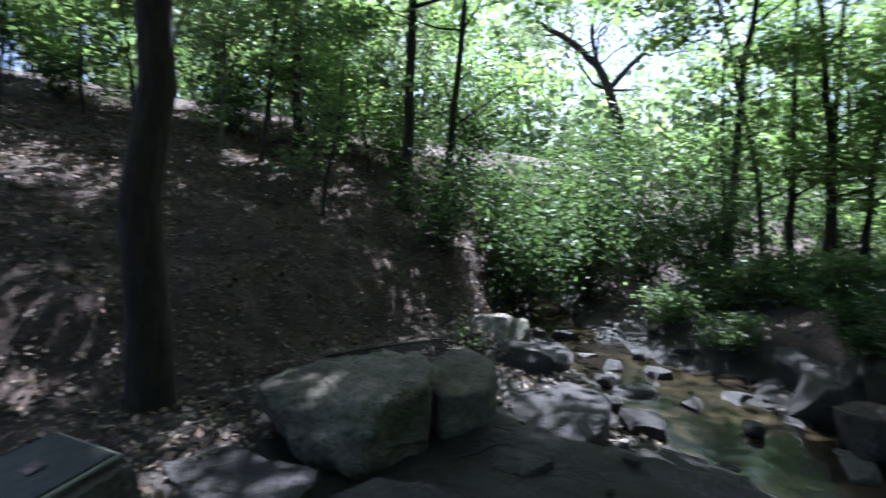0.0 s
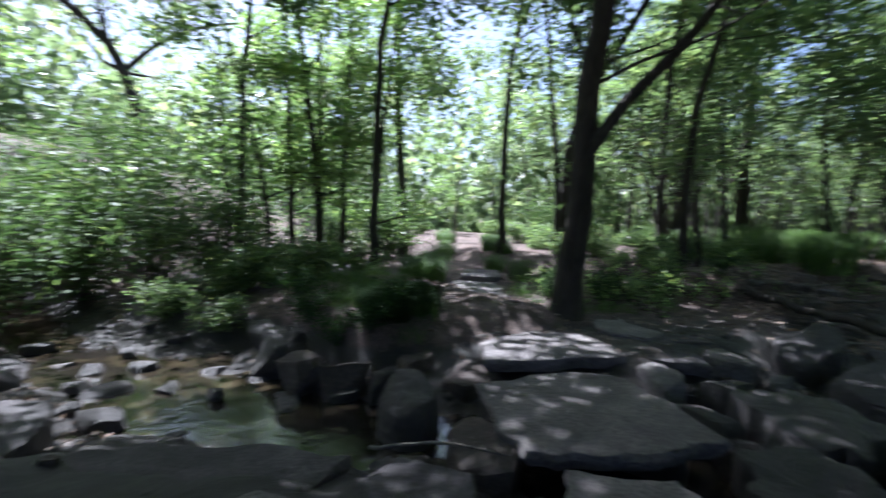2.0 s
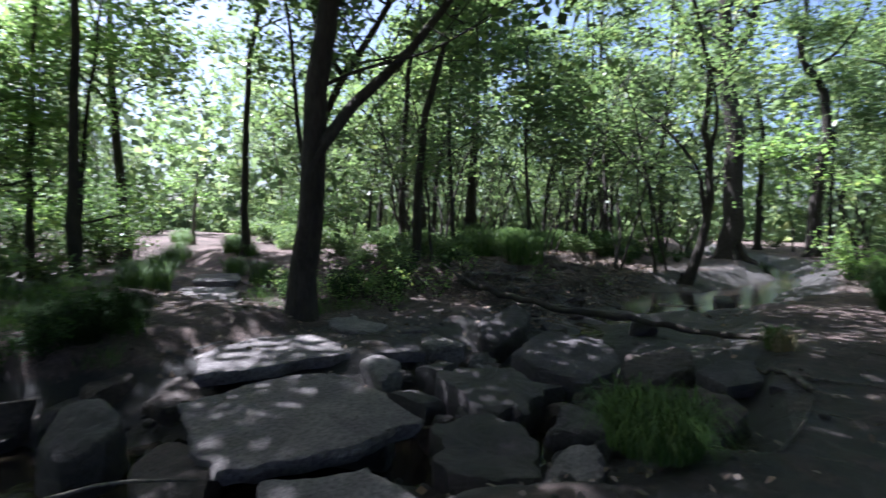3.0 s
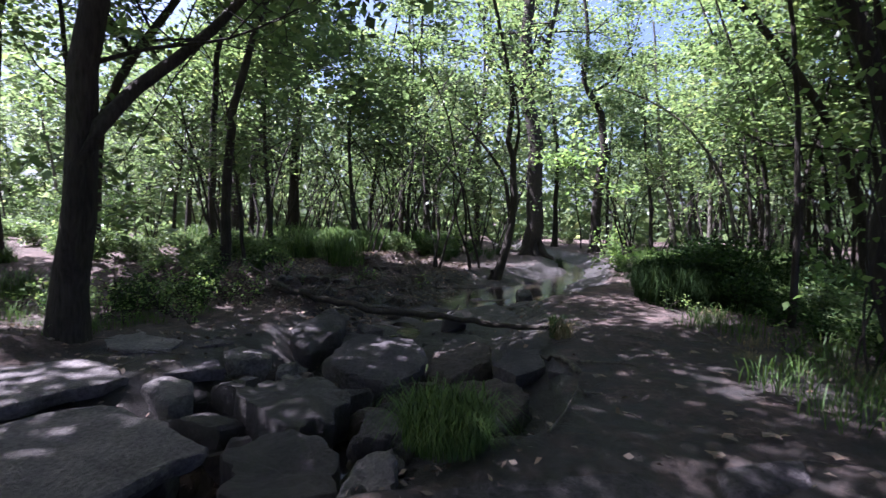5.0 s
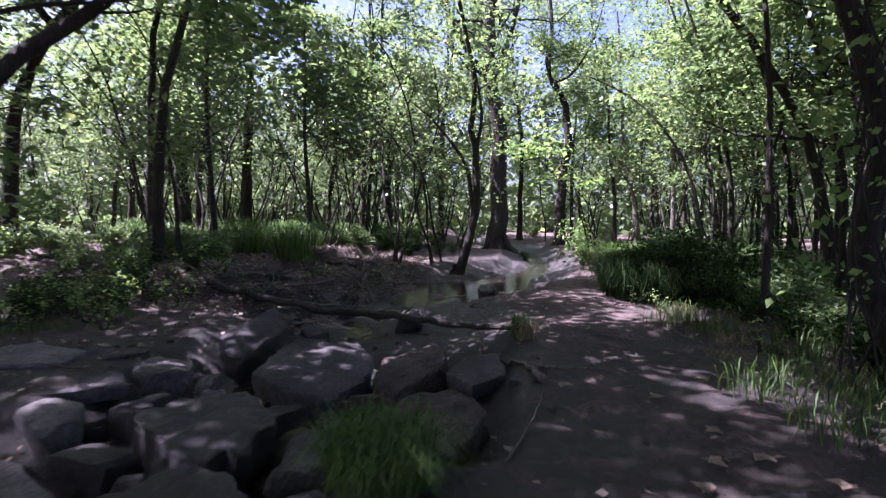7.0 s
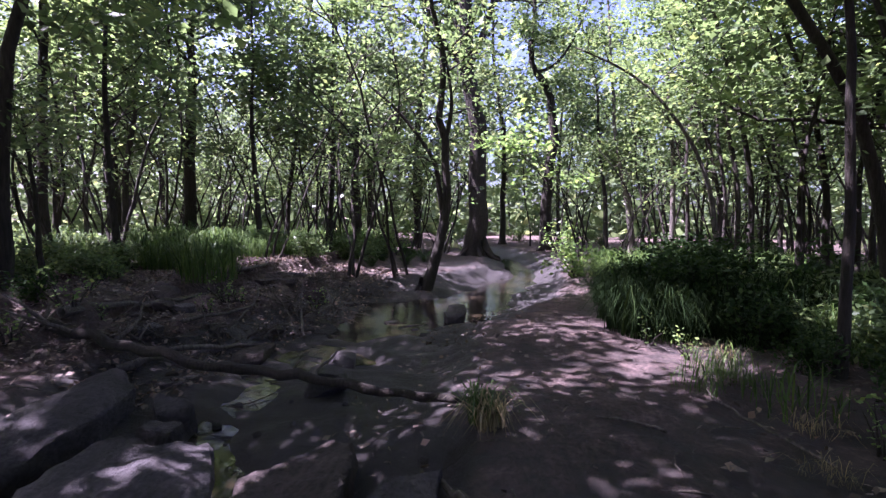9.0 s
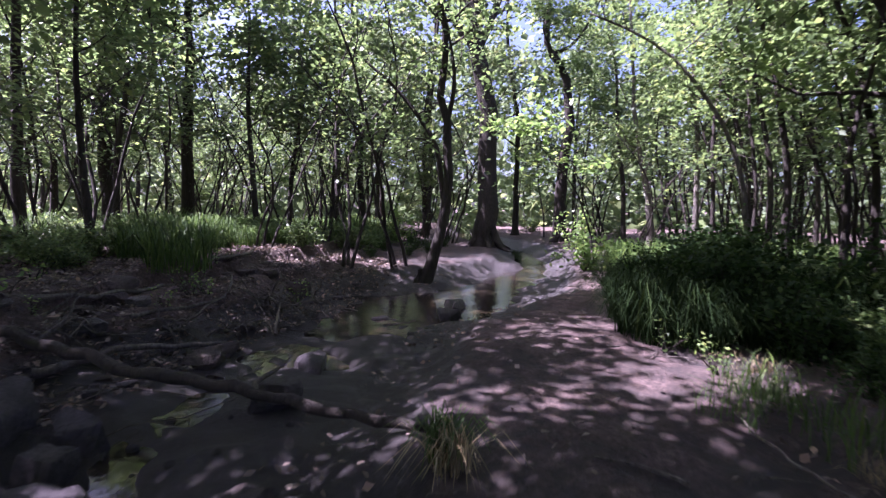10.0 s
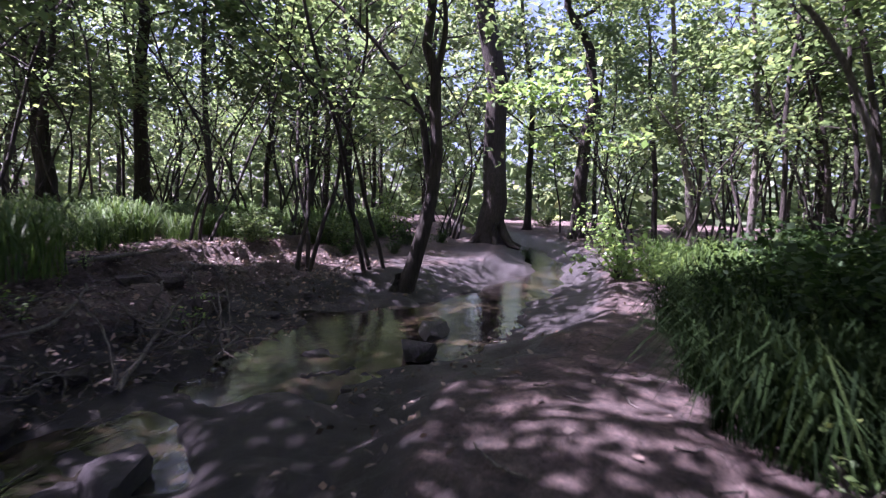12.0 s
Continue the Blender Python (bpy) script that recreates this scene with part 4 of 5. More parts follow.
stand(tree([(0, 0, 0), (0, 0.25, 2), (0.0, 0.8, 5), (0.1, 1.2, 10)], 0.14, "leaning grey trunk beyond the grass", 11, 8, 2.4, 0.5, 4000, 0.12, bark=BARK_PALE), 24.4, -5.6)
stand(tree([(0, 0, 0), (0, 0.0, 3), (0.0, 0.2, 6), (0.1, 0.4, 11)], 0.16, "dark straight trunk in the tall grass", 12, 12, 3.8, 0.35, 8000, 0.17), 14.0, -7.6)
# upper trunk, out of view, arches across to shade the path
stand(tree([(0, 0, 0), (0.3, 0.25, 1.2), (0.2, 0.3, 2.6), (0.4, 1.3, 5), (1.1, 3.8, 8), (2.3, 6.8, 10.2)], 0.135, "old leaning tree overgrown with vine", 13, 16, 3.4, 0.68, 11000, 0.18, spread=0.26), 7.4, -4.15)
# straight where seen; the unseen top leans out to shade the flagstones
stand(tree([(0, 0, 0), (0.1, 0.02, 2.5), (0.25, 0.1, 5), (0.9, 1.6, 7.0), (2.8, 4.2, 8.8), (4.6, 6.2, 10.2)], 0.155, "straight dark trunk at the foot of the slope", 14, 18, 3.6, 0.6, 13000, 0.21, flare=1.25), -2.84, 3.22)
stand(tree([(0, 0, 0), (0.1, 0.0, 2), (0.15, 0.1, 5), (0.3, 0.9, 8), (0.6, 2.0, 10.6)], 0.12, "slim dark tree on the slope", 15, 14, 4.0, 0.42, 6500, 0.18, leaf_mat=LEAF_BRIGHT), -3.1, 9.2)
stand(tree([(0, 0, 0), (0.2, 0.2, 2), (0.4, 0.3, 5), (0.5, 0.4, 8)], 0.11, "slim leaning tree on the slope", 16, 12, 2.8, 0.25, 5500, 0.14, leaf_mat=LEAF_BRIGHT), -3.0, 11.4)
for k, (dx, dy, h, r, lean) in enumerate([(0, 0, 9, 0.13, -0.8), (0.8, 0.5, 8, 0.10, 0.4), (-0.6, 0.8, 9, 0.11, -0.2), (1.5, -0.2, 8, 0.09, 0.9), (-1.3, 0.2, 8.5, 0.08, -1.6), (0.4, 1.4, 9, 0.12, 0.1)]):
    stand(tree([(0, 0, 0), (lean * 0.15, 0, h * 0.3), (lean * 0.5, 0.1, h * 0.6), (lean, 0, h)], r, "slim dark trunk of a close-grown group", 40 + k, 9, 2.4, 0.25, 4000, 0.15, leaf_mat=LEAF_BRIGHT), 5.6 + dx, 13.6 + dy)
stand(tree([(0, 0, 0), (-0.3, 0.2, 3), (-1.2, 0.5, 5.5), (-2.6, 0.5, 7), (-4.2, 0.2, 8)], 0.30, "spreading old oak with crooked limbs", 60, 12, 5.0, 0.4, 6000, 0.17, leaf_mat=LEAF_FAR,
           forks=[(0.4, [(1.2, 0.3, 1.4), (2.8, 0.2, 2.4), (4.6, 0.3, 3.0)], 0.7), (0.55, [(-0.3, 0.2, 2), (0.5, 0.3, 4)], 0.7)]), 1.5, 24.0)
stand(tree([(0, 0, 0), (0.1, 0, 1.5), (0.25, 0.0, 3.0)], 0.09, "short broken trunk beside the far trail", 61, 3, 1.0, 0.5, 300, 0.11, bark=BARK_PALE), 12.2, 17.0)

# the wood: kinds of tree, each copied
WOOD = "trees of the wood"
KINDS = []
PLAN = [  # height, foot, limbs, limb, first limb, leaves, leaf, leaf material, bark, label
    (6.5, 0.045, 9, 1.7, 0.24, 2300, 0.15, LEAF, BARK, "thin dark sapling of the wood"),
    (7.5, 0.055, 9, 2.0, 0.30, 2900, 0.155, LEAF, BARK, "slender crooked tree of the wood"),
    (8.5, 0.075, 10, 2.4, 0.36, 3600, 0.16, LEAF_FAR, BARK_PALE, "slender leaning tree of the wood"),
    (10.0, 0.10, 12, 2.8, 0.36, 5000, 0.17, LEAF, BARK, "tall dark tree of the wood"),
    (12.0, 0.13, 13, 3.2, 0.32, 5800, 0.18, LEAF_FAR, BARK, "tall dark tree of the wood"),
    (13.0, 0.17, 13, 3.4, 0.36, 6400, 0.19, LEAF, BARK, "tall thick-stemmed tree of the wood"),
    (9.0, 0.08, 10, 2.5, 0.34, 3800, 0.16, LEAF_FAR, BARK_PALE, "grey-barked tree of the wood"),
    (6.0, 0.04, 10, 1.6, 0.15, 2300, 0.14, LEAF_BRIGHT, BARK, "thin leafy sapling of the wood"),
    (8.0, 0.05, 8, 1.9, 0.42, 1300, 0.17, LEAF, BARK, "thin crooked dark stem with a sparse crown"),
    (9.0, 0.065, 8, 2.2, 0.45, 1500, 0.18, LEAF, BARK, "crooked dark stem with a sparse crown"),
]
for k, (h, foot, limbs, limb, first, leaves, leaf, green, bark, label) in enumerate(PLAN):
    r = np.random.default_rng(100 + k)
    lean = r.normal(size=2) * 0.7
    lines = [(0, 0, 0), (lean[0] * 0.15, lean[1] * 0.15, h * 0.3), (lean[0] * 0.5, lean[1] * 0.5, h * 0.6), (lean[0], lean[1], h)]
    KINDS.append(tree(lines, foot, label, 120 + k, limbs, limb, first, int(leaves * 0.86), leaf * 1.06, green, bark, 0.31, sides=7, wander=0.22))
    tagged(KINDS[k], group=WOOD)
rng = np.random.default_rng(77)
placed, used = [], [False] * 10
WALKED = [(1, -0.3, 0), (9, -1.2, 0), (16, -2, 0)]
tries = 0
while len(placed) < 138 and tries < 20000:
    tries += 1
    reach = rng.uniform(0, 1) ** 0.62 * 46
    a = rng.uniform(radians(-75), radians(140))
    x, y = 5 + reach * math.cos(a), reach * math.sin(a)
    if along(WALKED, x, y)[0] < 6.5 or along(CREEK, x, y)[0] < 2.6 or along(TRAIL_FAR, x, y)[0] < 1.2 or along(TRAIL, x, y)[0] < 2.6:
        continue
    if (x < 9 and -3 < y < 9.5 and x > -1) or (abs(x - 18) < 10 and abs(y - 1) < 4) or any((x - u) ** 2 + (y - v) ** 2 < 1.6 ** 2 for u, v in placed):
        continue
    if (y > 13 and x < 14 and rng.uniform() < 0.5) or (y > 13.5 and -5 < x < 8):
        continue
    k = int(rng.choice(10, p=[0.11, 0.11, 0.10, 0.10, 0.08, 0.05, 0.08, 0.08, 0.15, 0.14]))
    if y < -3 and k not in (3, 8, 9):
        k = (8, 9, 8, 3)[len(placed) % 4]
    size, turn = rng.uniform(0.8, 1.2), rng.uniform(0, 6.28)
    if used[k]:
        ob = copy_thing(KINDS[k], Matrix())
    else:
        ob, used[k] = KINDS[k], True
    ob.matrix_basis = Matrix.LocRotScale((x, y, height(x, y) - 0.05), Euler((0, 0, turn)), (size, size, size * rng.uniform(0.9, 1.15)))
    placed.append((x, y))

for x, y, size in [(26, 5.6, 1.2), (30.5, 3.8, 1.3), (24.5, 8.2, 1.1), (33, -0.6, 1.3), (29, 8.0, 1.3), (35, 4.6, 1.4), (27.5, -5.2, 1.1), (20.4, 7.2, 1.0), (18.8, 10.8, 1.1), (23.5, 6.0, 1.0)]:  # beyond the pool
    ob = copy_thing(KINDS[4 if size > 1.15 else 3], Matrix())
    ob.matrix_basis = Matrix.LocRotScale((x, y, height(x, y) - 0.05), Euler((0, 0, x)), (size, size, size))

for _ in range(20):  # on the slope
    x, y = rng.uniform(-14, -3.5), rng.uniform(5, 18)
    if (x + 3) * 0.35 + y < 6.0:
        continue
    ob = copy_thing(KINDS[int(rng.choice([0, 1, 2, 7]))], Matrix())
    ob.matrix_basis = Matrix.LocRotScale((x, y, height(x, y) - 0.05), Euler((0, 0, rng.uniform(0, 6.28))), (0.7, 0.7, rng.uniform(0.5, 0.75)))

for k in range(17):  # along the crest
    a, far_ = radians(rng.uniform(118, 152)), rng.uniform(8.5, 15)
    x, y = 0.5 + far_ * math.cos(a), 0.2 + far_ * math.sin(a)
    ob = copy_thing(KINDS[int(rng.choice([0, 7, 7, 1]))], Matrix())
    ob.matrix_basis = Matrix.LocRotScale((x, y, height(x, y) - 0.05), Euler((0, 0, rng.uniform(0, 6.28))), (0.65, 0.65, rng.uniform(0.45, 0.7)))

# added trees: unseen high crowns over the path, towards the sun, to cast shade
HIGH = tree([(0, 0, 0), (0.1, 0, 4), (0.2, 0.2, 8), (0.0, 0.0, 13)], 0.22, "tall tree added for shade beside the path", 300, 14, 4.2, 0.5, 7500, 0.23, LEAF, BARK, 0.36, sides=8, name="tree")
spots_ = [(-4.5, -2.5), (-3.0, -6.5), (2.0, -7.5), (-7.5, 1.5), (22.0, 10.8), (7.5, -8.0), (-2.0, -3.5), (1.2, -3.4), (3.6, -3.6), (-1.5, -0.6), (5.5, -11.0), (0.0, -11.0), (11.0, -11.5), (-7.0, -6.0), (-9.0, -2.0)]
for k, (x, y) in enumerate(spots_):
    ob = HIGH if k == 0 else copy_thing(HIGH, Matrix())
    stand(ob, x, y, k * 1.3, 0.95 + 0.03 * (k % 5))
    tagged(ob, group="tall trees round the path")
# added slim trees whose crowns shade creek and banks from above the view
SLIM = tree([(0, 0, 0), (0.1, 0, 4), (0.2, -0.7, 8), (-0.7, -3.0, 12.5)], 0.12, "slim tall tree added for shade, with a high spreading crown", 301, 16, 4.8, 0.58, 7600, 0.24, LEAF, BARK, 0.34, sides=8)
for k, (x, y) in enumerate([(3.4, 13.3), (10.3, 11.4), (6.0, 10.8), (14.8, 9.4), (-5.2, 8.8)]):
    ob = SLIM if k == 0 else copy_thing(SLIM, Matrix())
    stand(ob, x, y, 0.0 if k < 3 else k * 2.0, 0.92 + 0.04 * (k % 4))
    tagged(ob, group="tall trees round the path")
# added behind the walk, leaning over to keep sun off the path
OVER = tree([(0, 0, 0), (0.3, 0.4, 3.0), (0.9, 2.2, 6.5), (1.7, 4.6, 9.0), (2.3, 6.6, 10.5)], 0.14, "slim tree added for shade, leaning high over the path", 302, 16, 3.6, 0.62, 9000, 0.21, LEAF, BARK, 0.42, sides=8)
for k, (x, y, turn) in enumerate([(2.6, -5.2, -0.1), (4.6, -6.4, 0.0), (0.4, -4.8, 0.2)]):
    ob = OVER if k == 0 else copy_thing(OVER, Matrix())
    stand(ob, x, y, turn, 0.96 + 0.04 * k)
    tagged(ob, group="trees leaning over the path")
# added to throw shade on the grass beside the path
stand(tree([(0, 0, 0), (0, 0.6, 3), (-0.2, 2.8, 6.2), (-0.5, 6.0, 8.4), (-0.6, 8.4, 9.4)], 0.11, "slim tree added for shade, arching over the tall grass", 303, 13, 2.0, 0.62, 7000, 0.2, spread=0.36), 13.5, -6.9)
MULTI = new("sapling")
rng = np.random.default_rng(64)
for k in range(5):
    a = k * 1.3
    shape = Shape()
    p = bent_line(rng, (0.1 * math.cos(a), 0.1 * math.sin(a), -0.1), (0.12 * math.cos(a), 0.12 * math.sin(a), 1), rng.uniform(3.5, 5.5), 9, 0.14, 0.01)
    shape.tube(p, rng.uniform(0.018, 0.032) * np.linspace(1, 0.3, 9), 5)
    for j in (3, 4, 5, 6, 7, 8):
        way = rng.normal(size=3) + (0, 0, 0.5)
        shape.tube(bent_line(rng, p[j], way, rng.uniform(0.6, 1.3), 5, 0.2, 0.04), 0.009 * np.linspace(1, 0.3, 5), 4)
    tagged(shape.made("stem_work", BARK, MULTI, True), kind="stuff")
    crown = Shape()
    crown.leaves(rng, p[rng.integers(3, 9, 170)] + rng.normal(size=(170, 3)) * [0.5, 0.5, 0.4], 0.12, 0.55)
    crown.made("foliage", LEAF, MULTI)
tagged(MULTI, "many-stemmed thin sapling in the undergrowth", "sapling", "saplings of the wood")
count, first_one = 0, True
while count < 9:
    x, y = rng.uniform(16, 34), rng.uniform(-15, 18)
    if along(CREEK, x, y)[0] < 3.0 or along(TRAIL, x, y)[0] < 2.8 or along(TRAIL_FAR, x, y)[0] < 1.5 or (x < 18 and -5.5 < y < 8.5):
        continue
    ob = MULTI if first_one else copy_thing(MULTI, Matrix())
    first_one = False
    stand(ob, x, y, rng.uniform(0, 6.28), rng.uniform(0.75, 1.3))
    count += 1
count = 0
while count < 22:  # thin stems beyond the tall grass
    x, y = rng.uniform(9.5, 26), rng.uniform(-15, -5.0)
    if y > -5.0 - 0.05 * (x - 9):
        continue
    ob = copy_thing(KINDS[int(rng.choice([8, 9]))], Matrix())
    stand(ob, x, y, rng.uniform(0, 6.28), rng.uniform(0.8, 1.1))
    count += 1
WITHY = new("sapling")
for k in range(3):
    shape, crown = Shape(), Shape()
    p = bent_line(rng, (rng.normal() * 0.2, rng.normal() * 0.2, -0.1), (rng.normal() * 0.25, rng.normal() * 0.25, 1), rng.uniform(4.5, 7.0), 12, 0.13, 0.0)
    shape.tube(p, rng.uniform(0.028, 0.045) * np.linspace(1, 0.3, 12), 6)
    for j in (4, 6, 7, 8, 9, 10):
        q = bent_line(rng, p[j], (rng.normal(), rng.normal(), 0.7), rng.uniform(0.9, 2.2), 7, 0.22, 0.03)
        shape.tube(q, 0.014 * np.linspace(1, 0.3, 7), 5)
        crown.leaves(rng, q[rng.integers(3, 7, 34)] + rng.normal(size=(34, 3)) * 0.22, 0.13, 0.55)
    tagged(shape.made("stem_work", BARK, WITHY, True), kind="stuff")
    crown.made("foliage", LEAF, WITHY)
tagged(WITHY, "thin dark crooked saplings with few leaves", "sapling", "thin saplings of the wood")
count = 0
while count < 64:
    x, y = rng.uniform(12, 32), rng.uniform(-13, 14)
    if along(CREEK, x, y)[0] < 2.4 or along(TRAIL, x, y)[0] < 2.6 or (x < 17 and -5.5 < y < 6.0):
        continue
    stand(WITHY if count == 0 else copy_thing(WITHY, Matrix()), x, y, rng.uniform(0, 6.28), rng.uniform(0.8, 1.3))
    count += 1
ARCH = tree([(0, 0, 0), (0, 0.05, 2.4), (0, 0.45, 4.4), (-0.1, 1.3, 6.6), (-0.3, 2.4, 9)], 0.075, "slim dark tree arching over the tall grass", 400, 9, 2.4, 0.5, 1400, 0.15, LEAF, BARK, 0.3, wander=0.10)
for k, (x, y, turn) in enumerate([(13.1, -6.8, 0.1), (15.4, -7.0, -0.3), (17.2, -9.0, 0.3), (11.8, -6.4, -0.1), (19.6, -8.3, 0.2), (10.6, -5.7, 0.4), (14.4, -9.4, -0.2), (9.3, -6.2, 0.1), (12.2, -8.0, 0.5), (16.2, -6.0, 0.2), (18.2, -6.6, -0.1), (13.8, -8.2, 0.3), (20.8, -7.2, 0.0), (11.0, -7.4, -0.2), (22.6, -9.4, 0.2)]):
    ob = ARCH if k == 0 else copy_thing(ARCH, Matrix())
    stand(ob, x, y, turn, 0.9 + 0.06 * (k % 4))
    tagged(ob, group="arching trees beyond the grass")
stand(tree([(0, 0, 0), (0.1, 0.5, 1.8), (0.2, 1.4, 3.0), (0.3, 2.3, 3.9)], 0.03, "young tree with large bright green drooping leaves", 401, 9, 1.7, 0.5, 480, 0.21, LEAF_BRIGHT, BARK, 0.3), 20.0, -3.1)

# undergrowth


def bush(kind, leaves, wide, tall, leaf, mat, label, seed, stems=14, flat=0.45):
    rng = np.random.default_rng(seed)
    base = new(kind)
    wood, crown, spots = Shape(), Shape(), []
    for k in range(stems):
        a = rng.uniform(0, 6.28)
        p = bent_line(rng, (rng.normal() * 0.08 * wide, rng.normal() * 0.08 * wide, -0.05), (math.cos(a) * wide, math.sin(a) * wide, tall * rng.uniform(0.8, 2.0)), math.hypot(wide, tall) * rng.uniform(0.5, 1.0), 7, 0.14, -0.02)
        wood.tube(p, 0.014 * np.linspace(1, 0.25, 7), 5)
        spots += [p[2], p[3], p[4], p[5], p[6], p[6]]
    spots = np.array(spots)
    c = spots[rng.integers(0, len(spots), leaves)] + rng.normal(size=(leaves, 3)) * [wide * 0.2, wide * 0.2, tall * 0.13]
    c[:, 2] = np.abs(c[:, 2]) + 0.02
    crown.leaves(rng, c, leaf, flat)
    tagged(wood.made("stem_work", BARK, base, True), kind="stuff")
    crown.made("foliage", mat, base)
    return tagged(base, label, "bush")


def scatter(ob, places, group):
    for k, (x, y, size) in enumerate(places):
        o = ob if k == 0 else copy_thing(ob, Matrix())
        stand(o, x, y, k * 2.1, size)
        tagged(o, group=group)


THICKET = bush("bush", 3000, 1.3, 2.2, 0.12, LEAF_SHADE, "dense dark green bush on the creek bank", 1, 20)
scatter(THICKET, [(-0.9, 9.6, 1.0), (0.3, 11.2, 1.1), (-1.8, 11.5, 1.2), (1.6, 13.0, 1.1), (-0.2, 14.0, 1.1), (2.6, 11.2, 0.8), (-4.2, 11.6, 1.0), (-2.0, 8.2, 0.7), (8.6, 15.5, 1.0), (9.5, 18.5, 1.1),
                  (14.8, 14.2, 0.8), (17.5, 16.0, 0.9), (7.2, 17.5, 1.1), (1.0, 17.5, 1.4), (4.5, 18.0, 1.4), (-3.4, 15.0, 1.3), (-0.6, 15.8, 1.0), (-2.2, 13.6, 1.0), (0.9, 15.6, 1.0), (-7.0, 9.0, 0.8), (-9.0, 7.0, 0.7), (-11.0, 6.5, 0.9), (-6.0, 12.0, 1.0)], "bushes along the creek")
LOW = bush("bush", 1100, 0.75, 0.8, 0.115, LEAF, "low leafy green undergrowth", 2, 9)
rng = np.random.default_rng(21)
spots_ = [(12.8, -4.4, 1.0), (11.2, -4.6, 0.8), (10.4, -4.9, 0.7), (12.4, -5.0, 1.0), (9.4, -4.6, 0.5), (8.4, -4.9, 0.7), (7.6, -5.3, 0.8), (2.4, 9.4, 0.9), (3.2, 8.9, 0.9), (4.0, 9.3, 1.0), (3.0, 10.2, 1.1), (4.4, 10.4, 1.1), (1.6, 8.6, 0.7), (2.2, 7.6, 0.6), (8.0, 6.6, 0.45), (9.0, 5.7, 0.4), (8.4, 7.4, 0.5), (5.6, 10.4, 0.9)]
while len(spots_) < 85:
    x, y = rng.uniform(8, 44), rng.uniform(-20, 34)
    if along(CREEK, x, y)[0] < 3.2 or along(TRAIL, x, y)[0] < 2.6 or along(TRAIL_FAR, x, y)[0] < 1.4 or (x < 15 and -6 < y < 6.8):
        continue
    spots_.append((x, y, rng.uniform(0.6, 1.15)))
for _ in range(30):
    x, y = rng.uniform(9.5, 24), rng.uniform(6.5, 13)
    if along(TRAIL_FAR, x, y)[0] > 1.4:
        spots_.append((x, y, rng.uniform(0.5, 0.9)))
spots_ += [(rng.uniform(17.5, 25), rng.uniform(3.6, 7.5), rng.uniform(0.45, 0.8)) for _ in range(22)] + [(rng.uniform(10, 17), rng.uniform(5.3, 7.5), rng.uniform(0.35, 0.6)) for _ in range(12)]
scatter(LOW, spots_, "undergrowth of the wood")
# weeds darkened by leaf colour where path edge and banks lie in shade
DARK = bush("bush", 900, 0.6, 0.9, 0.10, LEAF_IN_SHADE, "green weeds beside the path, shade put into their colour", 12, 10, 0.3)
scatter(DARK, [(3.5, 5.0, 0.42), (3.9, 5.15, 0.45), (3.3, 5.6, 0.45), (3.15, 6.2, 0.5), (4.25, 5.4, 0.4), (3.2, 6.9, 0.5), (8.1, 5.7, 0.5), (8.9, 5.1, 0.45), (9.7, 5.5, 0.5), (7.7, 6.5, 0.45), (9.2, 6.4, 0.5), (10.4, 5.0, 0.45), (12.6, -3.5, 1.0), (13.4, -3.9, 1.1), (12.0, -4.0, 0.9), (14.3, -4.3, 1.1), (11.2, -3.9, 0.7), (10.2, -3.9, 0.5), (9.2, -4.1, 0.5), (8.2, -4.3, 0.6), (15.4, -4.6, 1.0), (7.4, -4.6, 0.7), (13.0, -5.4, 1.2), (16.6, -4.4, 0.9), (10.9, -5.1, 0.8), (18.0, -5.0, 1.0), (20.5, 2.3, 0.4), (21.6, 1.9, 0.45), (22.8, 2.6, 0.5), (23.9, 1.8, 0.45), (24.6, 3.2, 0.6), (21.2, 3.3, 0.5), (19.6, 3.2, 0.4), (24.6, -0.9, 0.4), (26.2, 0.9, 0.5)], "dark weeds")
BRIGHT = bush("shrub", 420, 0.5, 0.85, 0.13, LEAF_BRIGHT, "bright green shrub at the end of the path", 3, 10, 0.3)
scatter(BRIGHT, [(17.9, -2.6, 1.0), (17.4, -3.2, 0.8)], "bright shrubs")
SPRIG = bush("sprig", 60, 0.2, 0.42, 0.055, LEAF_BRIGHT, "small leafy sprig on the bank", 4, 5, 0.3)
SPRIGS = [(rng.uniform(7.4, 10.5), rng.uniform(4.3, 7.4), rng.uniform(0.7, 1.4)) for _ in range(34)] + [(rng.uniform(10, 15), rng.uniform(3.2, 6.5), rng.uniform(0.5, 1.0)) for _ in range(14)]
scatter(SPRIG, SPRIGS + [(13.6, 2.6, 1.0), (12.2, 3.5, 0.9), (8.2, 5.1, 1.0), (8.6, 4.8, 1.0), (7.9, 4.4, 0.9), (9.0, 5.2, 1.2), (11.2, -2.6, 0.8), (10.6, -2.9, 0.8), (-0.75, 5.5, 1.0), (8.5, -3.4, 0.9)], "sprigs on the banks")
HANG = bush("sapling", 420, 0.8, 1.9, 0.17, LEAF_BRIGHT, "sapling with large bright green leaves by the pool", 5, 8, 0.35)
scatter(HANG, [(24.0, 3.4, 0.8), (22.5, -2.9, 0.7)], "bright saplings")

# vine on the leaning tree
vine = new("vine")
rng = np.random.default_rng(4)
leafy, stem = Shape(), Shape()
